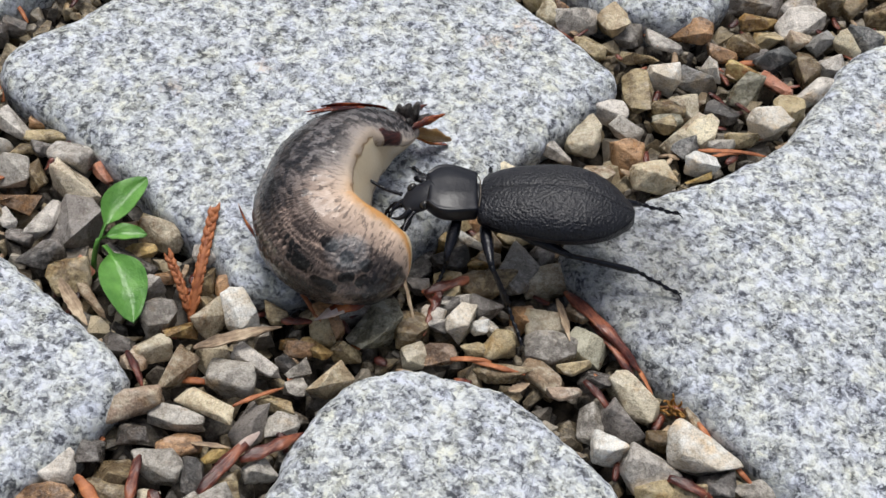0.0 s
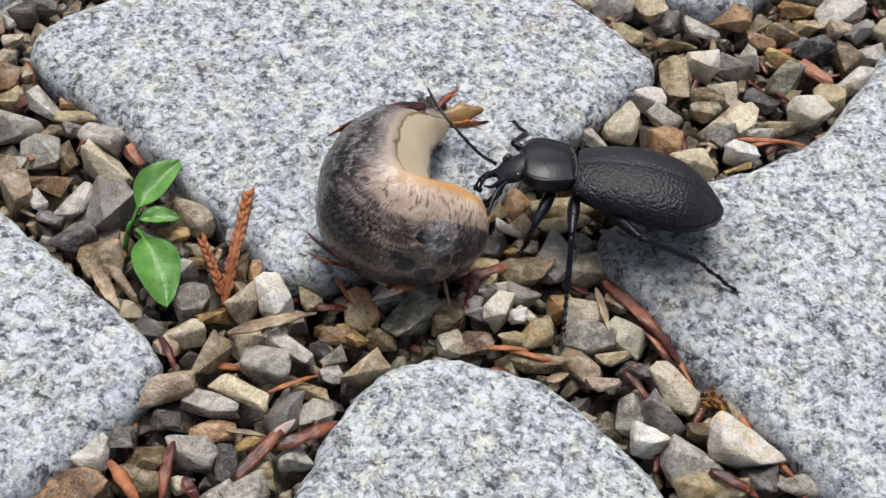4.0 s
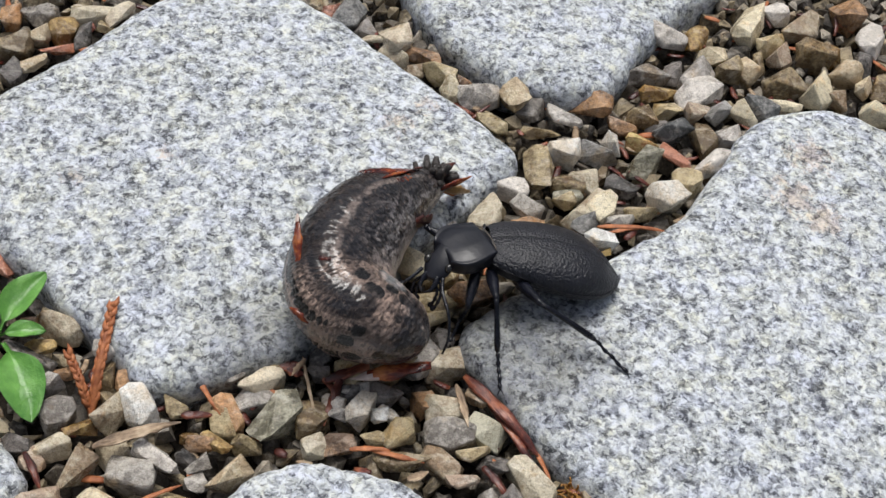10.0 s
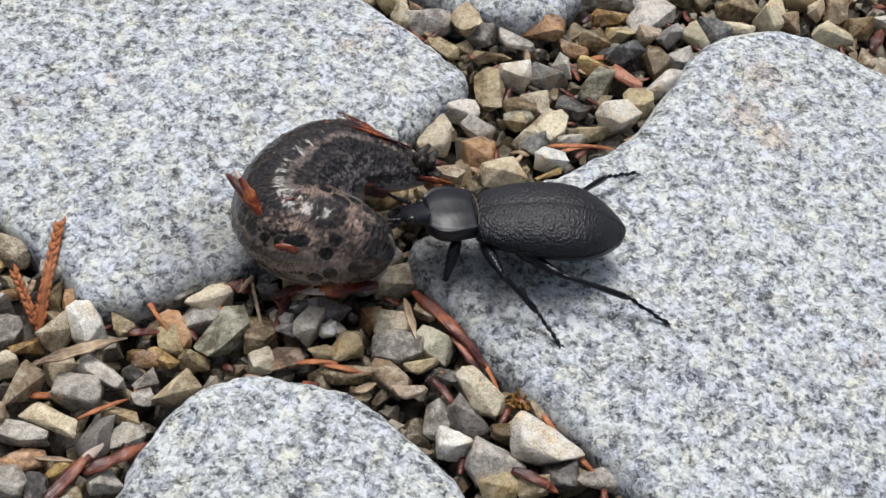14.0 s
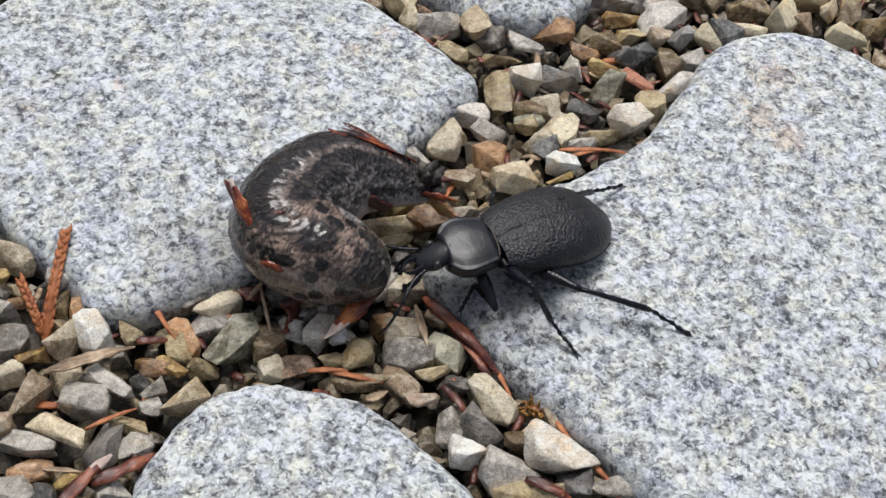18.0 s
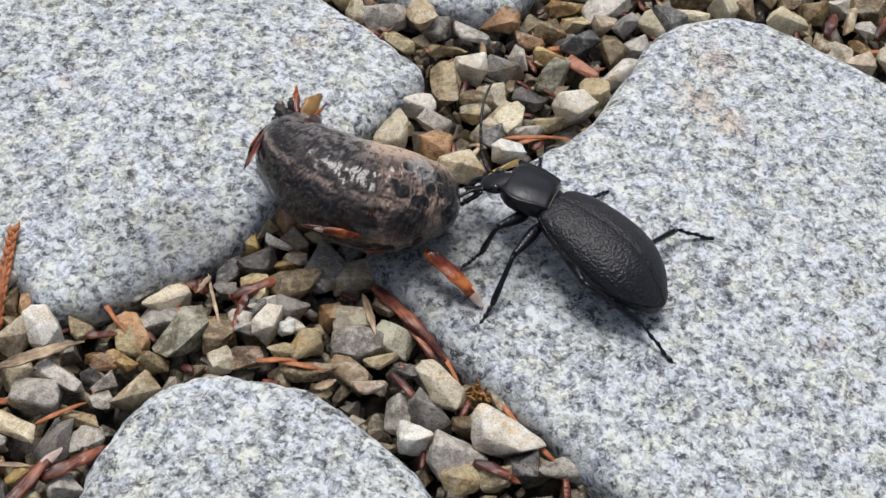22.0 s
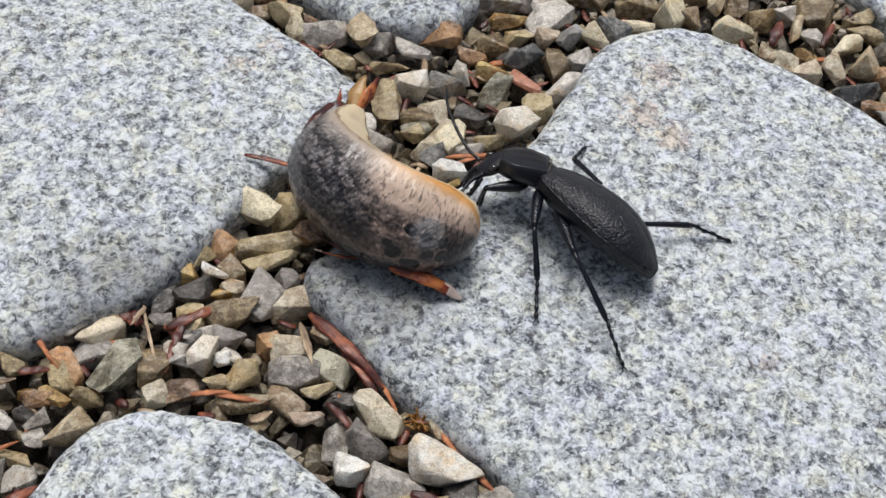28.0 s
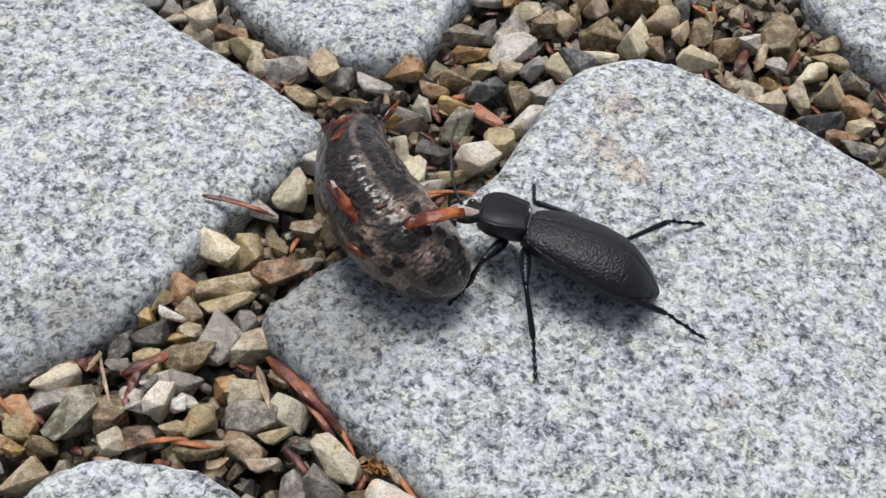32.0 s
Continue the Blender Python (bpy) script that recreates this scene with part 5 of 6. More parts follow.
gravel_stone(81.4, 61.8, -4.2, 3.4, 1.6, 1.6, 72, "c")
gravel_stone(85.4, 61.9, -4.9, 3.1, 2.0, 1.8, 75, "o")
gravel_stone(89.7, 57.6, -4.0, 3.0, 2.4, 2.2, 1, "o")
gravel_stone(94.6, 59.2, -4.1, 2.5, 2.4, 2.1, 1, "l")
gravel_stone(95.7, 53.8, -3.6, 3.3, 1.3, 1.3, 60, "c")
gravel_stone(101.4, 60.6, -4.5, 5.0, 3.5, 2.8, 63, "o")
gravel_stone(98.3, 51.8, -3.5, 2.4, 1.7, 1.4, -57, "l")
gravel_stone(110.1, 58.4, -4.8, 3.1, 2.1, 2.0, 1, "o")
gravel_stone(104.9, 49.3, -3.9, 3.7, 1.9, 1.8, 19, "c")
gravel_stone(110.0, 53.6, -4.2, 3.8, 1.9, 1.6, -29, "o")
gravel_stone(108.3, 45.1, -4.2, 3.3, 2.7, 2.6, 55, "c")
gravel_stone(113.1, 48.2, -4.4, 3.8, 2.6, 2.6, -65, "g")
gravel_stone(101.1, 43.4, -4.3, 3.3, 2.4, 2.3, -63, "t")
gravel_stone(104.6, 37.6, -4.1, 4.4, 2.8, 2.6, 1, "s")
gravel_stone(111.5, 36.2, -4.2, 2.4, 1.8, 1.6, 13, "c")
gravel_stone(95.3, 42.3, -4.0, 3.0, 1.9, 1.8, 13, "p")
gravel_stone(90.9, 45.2, -4.6, 3.3, 2.2, 2.0, -13, "t")
gravel_stone(96.5, 47.4, -4.5, 2.5, 1.5, 1.3, -63, "y")
gravel_stone(88.7, 47.8, -4.2, 2.6, 1.9, 1.5, -62, "t")
gravel_stone(106.9, 33.7, -4.2, 3.5, 1.3, 1.3, 1, "b")
gravel_stone(109.1, 30.7, -4.0, 3.6, 1.8, 1.5, -28, "g")
gravel_stone(111.8, 41.3, -4.6, 3.2, 1.9, 1.9, -44, "b")
gravel_stone(60.1, 77.0, -3.6, 6.2, 3.0, 2.4, 74, "c")
gravel_stone(66.1, 81.2, -4.4, 3.0, 2.7, 2.5, 7, "l")
gravel_stone(71.6, 78.4, -4.5, 4.5, 3.6, 2.9, 68, "t")
gravel_stone(64.1, 72.4, -4.2, 3.9, 2.4, 1.9, 40, "o")
gravel_stone(65.8, 68.4, -4.1, 3.4, 2.2, 1.8, 51, "p")
gravel_stone(72.5, 70.0, -4.4, 3.7, 2.8, 2.7, 7, "o")
gravel_stone(60.8, 66.2, -4.5, 3.3, 1.4, 1.4, 75, "o")
gravel_stone(48.0, 70.5, -4.2, 3.9, 2.5, 2.2, 70, "y")
gravel_stone(51.1, 66.7, -4.5, 3.0, 1.8, 1.4, 7, "c")
gravel_stone(54.1, 63.5, -4.2, 3.0, 2.4, 2.4, 7, "o")
gravel_stone(57.8, 63.4, -4.3, 3.3, 2.1, 2.1, -69, "c")
gravel_stone(42.3, 70.9, -3.8, 4.2, 3.0, 2.8, 7, "l")
gravel_stone(37.3, 61.1, -4.7, 4.8, 2.0, 1.9, 7, "g")
gravel_stone(43.1, 62.5, -4.9, 2.7, 1.9, 1.6, 77, "d")
gravel_stone(47.4, 59.8, -3.6, 4.3, 2.7, 2.6, 52, "l")
gravel_stone(82.2, 83.2, -4.4, 3.3, 3.3, 2.8, 7, "b")
gravel_stone(85.6, 75.8, -4.3, 4.5, 2.6, 2.3, 60, "l")
gravel_stone(82.9, 68.7, -4.7, 2.9, 1.7, 1.7, 79, "d")
gravel_stone(76.3, 71.3, -4.7, 2.7, 1.8, 1.6, -54, "y")
gravel_stone(-80.1, 63.1, -4.8, 3.5, 2.8, 2.5, 7, "g")
gravel_stone(-70.4, 65.1, -4.8, 4.1, 2.3, 1.9, 7, "t")
gravel_stone(-75.3, 59.7, -4.7, 2.9, 2.5, 2.4, 50, "y")
gravel_stone(-79.1, 57.7, -4.4, 2.1, 2.1, 2.0, 7, "c")
gravel_stone(-71.4, 58.6, -4.6, 3.3, 1.4, 1.4, 58, "d")
gravel_stone(-75.4, 54.7, -4.3, 3.5, 1.1, 0.9, 25, "r")
gravel_stone(-83.2, 54.8, -4.8, 3.5, 3.3, 3.3, 7, "o")
gravel_stone(-81.8, 48.2, -4.7, 2.9, 2.0, 2.0, 66, "d")
gravel_stone(-78.4, 49.2, -3.6, 2.8, 1.0, 0.9, 49, "c")
gravel_stone(-64.9, 64.1, -3.3, 3.2, 1.3, 1.2, 43, "p")
gravel_stone(-67.2, 61.5, -4.4, 2.1, 1.2, 1.0, 7, "o")
gravel_stone(-85.8, 62.4, -4.7, 2.4, 2.4, 2.3, 7, "b")
gravel_stone(-24.8, 71.6, -4.7, 2.2, 1.8, 1.7, 7, "r")
gravel_stone(-21.4, 70.3, -4.4, 4.1, 2.8, 2.6, 60, "s")
gravel_stone(-17.9, 67.5, -5.1, 2.4, 2.2, 2.2, 7, "d")
gravel_stone(-12.3, 64.1, -4.2, 3.8, 2.7, 2.6, -70, "p")
gravel_stone(-15.4, 64.4, -4.6, 4.1, 1.2, 1.1, -8, "t")
gravel_stone(14.8, 33.6, -4.6, 4.5, 2.7, 2.3, -79, "o")
gravel_stone(8.5, 28.5, -4.1, 4.1, 2.3, 1.8, -20, "l")
gravel_stone(5.3, 20.7, -4.1, 4.4, 2.8, 2.4, 59, "t")
gravel_stone(12.4, 24.3, -4.6, 3.2, 1.7, 1.6, -20, "g")
gravel_stone(12.6, 18.6, -5.0, 3.0, 3.0, 3.0, 7, "b")
gravel_stone(16.2, 13.0, -3.7, 3.7, 2.2, 1.9, 13, "c")
gravel_stone(24.4, 14.5, -4.4, 2.6, 0.7, 0.7, 19, "y")
gravel_stone(24.3, 25.8, -4.5, 3.0, 2.1, 2.0, 65, "t")
gravel_stone(19.0, 26.2, -4.1, 2.4, 1.4, 1.4, 7, "o")
gravel_stone(7.1, 13.5, -4.5, 2.6, 1.5, 1.2, -13, "t")
gravel_stone(-0.1, 17.0, -3.8, 2.8, 1.7, 1.4, -13, "l")
gravel_stone(-19.6, -19.4, -3.6, 2.1, 1.6, 1.4, -30, "l")
gravel_stone(22.6, 20.9, -4.4, 2.6, 1.9, 1.9, 20, "s")
gravel_stone(19.7, 30.0, -4.4, 3.2, 2.4, 1.9, -21, "o")
gravel_stone(38.8, 46.4, -4.7, 2.6, 1.9, 1.6, 8, "d")


def inside(x, y, line, margin):
    hit, near = False, 1e9
    m = len(line)
    for i in range(0, m, 2):
        a, b = line[i], line[(i + 2) % m]
        if (a.y > y) != (b.y > y) and x < (b.x - a.x) * (y - a.y) / (b.y - a.y) + a.x:
            hit = not hit
        near = min(near, (a.x - x) ** 2 + (a.y - y) ** 2)
    return hit or near < margin * margin if margin < 0 else hit and near > margin * margin


def gravel_fill():
    """The small gravel between and under the larger stones: two layers, joined; the lower is coloured darker to deepen
    the shade in the gaps.
    """
    r2 = random.Random(8)
    boxes = [(min(p.x for p in s), max(p.x for p in s), min(p.y for p in s), max(p.y for p in s), s) for s in SETTS]
    verts, faces, mats, base = [], [], [], 0
    spots = [(p[0], p[1], p[2]) for p in PLACED]
    grid = {}

    def clash(x, y, r, f):
        for i in range(int(x // 6) - 1, int(x // 6) + 2):
            for j in range(int(y // 6) - 1, int(y // 6) + 2):
                for q in grid.get((i, j), ()):
                    if math.hypot(x - q[0], y - q[1]) < f * (r + q[2]):
                        return True
        return False

    shapes = [crushed(12 + i % 5, 0) for i in range(40)]
    for layer in (0, 1):
        grid.clear()
        if layer == 1:
            for p in spots:
                grid.setdefault((int(p[0] // 6), int(p[1] // 6)), []).append(p)
        for _ in range(26000 if layer == 0 else 42000):
            x, y = r2.uniform(-128, 140), r2.uniform(-78, 98)
            r = r2.uniform(2.0, 3.2) if layer == 0 else r2.choice((r2.uniform(0.8, 1.6), r2.uniform(1.6, 2.7)))
            if clash(x, y, r, 0.8 if layer == 0 else 0.86):
                continue
            if any(b[0] - 3 < x < b[1] + 3 and b[2] - 3 < y < b[3] + 3 and inside(x, y, b[4], r * 0.3 if layer == 0 else -0.75 * r) for b in boxes):
                continue
            grid.setdefault((int(x // 6), int(y // 6)), []).append((x, y, r))
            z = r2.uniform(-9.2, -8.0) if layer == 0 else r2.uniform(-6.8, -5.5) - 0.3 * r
            m = Euler((r2.uniform(0, 6.3), r2.uniform(0, 6.3), r2.uniform(0, 6.3))).to_matrix()
            s = np.array((r * r2.uniform(1.0, 1.45), r * r2.uniform(0.8, 1.1), r * r2.uniform(0.6, 0.95)))
            shape, tris = shapes[r2.randrange(40)]
            co = (shape * s) @ np.array(m).T + np.array((x, y, z))
            verts.append(co * MM)
            faces += [[base + i for i in f] for f in tris]
            # lower layer mostly dark: shade of the gaps put into the stone colour
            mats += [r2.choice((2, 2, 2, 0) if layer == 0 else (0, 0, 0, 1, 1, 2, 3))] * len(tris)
            base += len(co)
    me = bpy.data.meshes.new("gravel")
    me.from_pydata(np.concatenate(verts).tolist(), [], faces)
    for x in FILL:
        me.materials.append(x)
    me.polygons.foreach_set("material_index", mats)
    return tagged(new("gravel", me), "mixed olive and grey crushed gravel filling the joints", "gravel", kind="stuff")


gravel_fill()


def bark_litter():
    """Crumbs of red-brown bark, needles and straw that lie in the joints."""
    r3 = random.Random(17)
    bm = bmesh.new()
    n = 0
    while n < 260:
        x, y = r3.uniform(-110, 125), r3.uniform(-66, 88)
        if any(inside(x, y, s, 0) for s in SETTS):
            continue
        n += 1
        L, w = r3.uniform(1.5, 5.5), r3.uniform(0.35, 0.8)
        a, e = r3.uniform(0, 6.28), r3.uniform(-0.35, 0.35)
        d = Vector((math.cos(a) * math.cos(e), math.sin(a) * math.cos(e), math.sin(e)))
        side = d.cross(Vector((0, 0, 1))).normalized()
        up = side.cross(d)
        o = Vector((x, y, r3.uniform(-5.2, -3.6)))
        rings = []
        for k in range(5):
            u = k / 4
            q = w * (0.35 + 0.65 * math.sin(math.pi * (0.15 + 0.75 * u)))
            c = o + d * (L * (u - 0.5)) + side * (0.12 * L * math.sin(2.5 * u + x))
            rings.append([c + side * (q * math.cos(t)) + up * (0.4 * q * math.sin(t)) for t in (2 * math.pi * j / 6 for j in range(6))])
        for f0, m0 in ((len(bm.faces), r3.choice((0, 0, 0, 1, 2))),):
            skin_rings(bm, rings)
            bm.faces.ensure_lookup_table()
            for i in range(f0, len(bm.faces)):
                bm.faces[i].material_index = m0
    return tagged(part("bark_litter", bm, [BUD, RUST, STRAW]), "red-brown bark crumbs and needles among the gravel", "plant litter", kind="stuff")


bark_litter()

# ---- what moves ----


def eased(rows, t, wrap=()):
    """The row at t seconds, between the given rows."""
    ts = [r[0] for r in rows]
    out = []
    for c in range(1, len(rows[0])):
        v = np.array([r[c] for r in rows], dtype=float)
        if c in wrap:
            v = np.degrees(np.unwrap(np.radians(v)))
        out.append(float(np.interp(t, ts, v)))
    return out


def aim(origin, target, up=(0, 0, 1)):
    """A pose at origin with +x towards target (metres)."""
    x = (Vector(target) - Vector(origin)).normalized()
    y = Vector(up).cross(x)
    y = y.normalized() if y.length > 1e-6 else Vector((0, 1, 0))
    z = x.cross(y)
    m = Matrix((x, y, z)).transposed().to_4x4()
    m.translation = Vector(origin)
    return m


def foot_ground(x, y):
    return 0.5 if any(inside(x, y, s, 1.0) for s in SETTS) else -3.0


def motions():
    # seconds; waist x, y, z; body turn and pitch; pronotum turn and pitch; head turn and pitch
    BODY = [
        (0, -14.2, -4.8, 8.6, 174.3, -7.8, 181.6, 3.2, 212.6, -20.8),
        (1, -14.8, -2, 8.6, 187, 5.8, 195.4, 3.3, 212.1, -17.3),
        (2, -13.9, -2.6, 8.6, 195.3, 6.4, 208.2, 3.1, 207.2, -17.1),
        (4.5, -3.7, -0.3, 8.6, 165.1, 0.9, 177.9, 3.2, 205, -18.2),
        (5, -2.4, 2.3, 8.6, 165, -3.9, 182.7, 2.8, 197.4, -21.2),
        (6, 2, 5.2, 8.6, 152.8, 0.4, 171.3, 3.3, 186.4, -19.8),
        (7, 2.1, 4.6, 8.6, 159.4, -0.8, 175.8, 3.2, 204.9, -18.4),
        (8, 3.3, 3.7, 8.6, 160.2, -1.6, 175.4, 3.3, 207.4, -18.8),
        (9, 1.6, 4, 8.6, 170.2, 0.2, 193.9, 3.2, 203.2, -17.6),
        (10, 3.2, 5.3, 8.6, 178.8, 13.4, 206.8, 2.8, 238.8, -20.3),
        (11, 6.4, 4.5, 8.6, 190.2, 15.8, 218.2, 2.8, 195.7, -21.4),
        (12, 3.7, 2.4, 8.6, 188.7, 14.5, 192.7, 3.2, 179.6, -18.5),
        (13, 11.4, -1.6, 8.6, 180.8, 10.1, 188.3, 3.2, 168.2, -21.1),
        (14, 9.7, -5.9, 8.6, 178, -0.8, 187.5, 3.1, 158.8, -23.3),
        (16.5, 10.9, -5.1, 8.6, 173.4, 7.1, 191, 3, 159, -20),
        (17, 8.9, -4.1, 8.6, 176.1, 12.9, 182.4, 3.2, 172.9, -18.7),
        (18, 10.3, -10.4, 8.6, 209.8, 12.6, 199.8, 3.2, 196.6, -18.8),
        (19, 6.6, -14.3, 8.6, 196.5, 10.4, 177.8, 3.1, 158.6, -19.3),
        (20, 9.3, -11.7, 8.6, 180.7, 5.5, 181.9, 3.4, 200.1, -18.5),
        (21, 21.8, -5.5, 8.6, 156.1, 10.5, 184.1, 2.8, 152.1, -17.7),
        (22, 29.1, -3.7, 8.6, 134.3, 7.2, 155.4, 2.9, 165.9, -19.6),
        (23, 38, -2.9, 8.6, 137.3, 4.4, 150.6, 2.8, 168, -24.2),
        (24, 40, -3.4, 8.6, 138.3, 4.3, 153.9, 2.5, 150.3, -22),
        (25, 37, 1.4, 8.6, 140.7, 4.3, 152.9, 2.9, 159.2, -19.7),
        (28, 39.4, 7, 8.6, 134.9, 7.3, 162.9, 2.3, 188.9, -28.1),
        (29, 41.6, 3.4, 8.6, 138.7, 3.2, 166.7, 2.9, 168.4, -15.6),
        (30, 40, 3.5, 8.6, 165.6, 10.1, 179.4, 3.1, 175.6, -18.6),
        (31, 43.8, 1.8, 8.6, 156.9, 7.4, 171.5, 3, 171.9, -17.8),
        (32, 42.5, 4.4, 8.6, 153.2, 9.2, 165.2, 3.2, 167.8, -24.1),
    ]
    # seconds; how far the body leans over, its left side up
    ROLL = [(0, 6), (1, -5), (2, -2), (4.5, 12), (5, 14), (6, 25), (7, 26), (8, 26), (9, 22), (10, 14), (11, 6), (12, 5), (13, 6), (14, 6), (16.5, 5), (17, 5),
            (18, -3), (19, -5), (20, 9), (21, 22), (22, 13), (23, 18), (24, 11), (25, 20), (28, 38), (29, 26), (30, 7), (31, 22), (32, 22)]
    # seconds; x, y of the left fore, middle, hind and the right fore, middle, hind foot
    FEET = [
        (0, -19.3, -14.6, -5.9, -23.1, 20.3, -14.8, -24.4, 6.7, -11.7, 8.4, 23.6, 2.2),
        (1, -21.7, -15.0, -11.4, -17.5, 20.3, -14.7, -26.2, 7.7, -15.6, 11.6, 18.5, 7.7),
        (2, -14.4, -11.9, -3.3, -20.1, 20.3, -15.2, -25.9, 7.3, -16.9, 11.4, 19.2, 8.4),
        (4.5, -13.6, -12.6, -6.3, -26.1, 20.4, -14.8, -11.7, 13.4, 1.1, 13.1, 15.8, 6.1),
        (5, -11.8, -5.9, -3.3, -20.9, 20.6, -10.0, -10.4, 16.1, 2.5, 15.7, 28.9, 6.7),
        (6, -6.5, 4.4, -3.0, -21.0, 26.4, -13.1, -2.8, 20.3, 9.7, 17.2, 28.6, 7.3),
        (7, -4.8, -9.4, 2.5, -14.7, 26.5, -13.1, -4.5, 19.1, 8.3, 17.5, 28.4, 7.0),
        (8, -5.7, -3.3, 5.0, -18.1, 26.8, -13.2, -3.4, 18.1, 9.4, 16.6, 23.4, 8.4),
        (9, -2.9, -5.1, 5.4, -17.3, 26.4, -12.6, -7.6, 16.6, 5.2, 17.4, 20.4, 11.7),
        (10, -1.5, -6.6, 6.0, -17.1, 26.3, -12.7, -8.0, 16.7, 4.5, 19.5, 20.4, 16.1),
        (11, 6.1, -4.8, 15.4, -19.3, 29.3, -6.4, -7.0, 13.5, 4.8, 18.6, 21.0, 18.5),
        (12, 2.5, -3.4, 16.4, -18.2, 36.8, -12.0, -9.5, 11.7, 2.4, 16.6, 18.7, 16.0),
        (13, -1.3, -7.0, 2.5, -12.8, 37.0, -11.8, -0.3, 9.4, 12.2, 12.6, 21.5, 17.5),
        (14, 2.7, -12.4, 23.0, -24.0, 43.0, -20.8, -1.4, 5.7, 11.2, 8.2, 40.7, 12.7),
        (16.5, 5.4, -13.6, 23.3, -24.4, 42.9, -21.5, 0.8, 7.3, 13.6, 8.9, 41.2, 13.1),
        (17, 5.2, -12.9, 23.0, -24.1, 43.0, -21.1, -1.3, 7.9, 11.4, 10.0, 41.1, 12.7),
        (18, 6.2, -17.4, 23.5, -24.6, 43.0, -21.1, -5.6, -6.5, 12.9, 10.4, 33.8, 9.3),
        (19, -4.5, -14.2, 16.0, -33.5, 42.8, -20.6, -7.8, -7.5, 7.5, 2.7, 28.6, 9.2),
        (20, -3.4, -13.3, 15.4, -31.7, 42.8, -20.9, -2.4, -0.6, 10.1, 2.5, 27.3, 8.1),
        (21, 8.9, -15.8, 13.9, -31.1, 41.7, -21.1, 16.6, 8.7, 29.3, 6.3, 46.7, -1.0),
        (22, 14.3, -11.9, 13.3, -27.6, 46.2, -28.5, 29.6, 12.1, 40.5, 5.3, 56.9, -4.4),
        (23, 20.7, -10.6, 21.9, -23.1, 53.2, -33.6, 36.5, 13.0, 47.7, 6.7, 65.7, -5.5),
        (24, 26.7, -2.0, 26.8, -21.9, 54.3, -33.0, 38.4, 12.4, 51.9, 10.9, 69.2, -14.0),
        (25, 22.6, -5.9, 27.3, -21.7, 60.8, -24.4, 34.5, 17.1, 51.3, 10.8, 69.1, -14.0),
        (28, 24.3, 5.5, 35.3, -22.0, 49.2, -28.0, 38.7, 22.8, 48.5, 19.5, 71.3, -1.3),
        (29, 25.5, -6.8, 35.2, -22.1, 63.4, -24.1, 46.2, 18.6, 52.3, 13.2, 71.3, -1.1),
        (30, 29.4, -5.5, 44.6, -22.8, 73.6, -15.6, 31.9, 16.9, 46.9, 17.3, 71.5, -0.8),
        (31, 34.8, -3.1, 41.9, -22.8, 73.5, -15.7, 46.7, 18.4, 50.6, 14.4, 64.2, 5.3),
        (32, 29.6, -5.8, 41.8, -22.7, 73.8, -15.7, 37.6, 19.5, 46.2, 18.8, 76.9, 10.5),
    ]
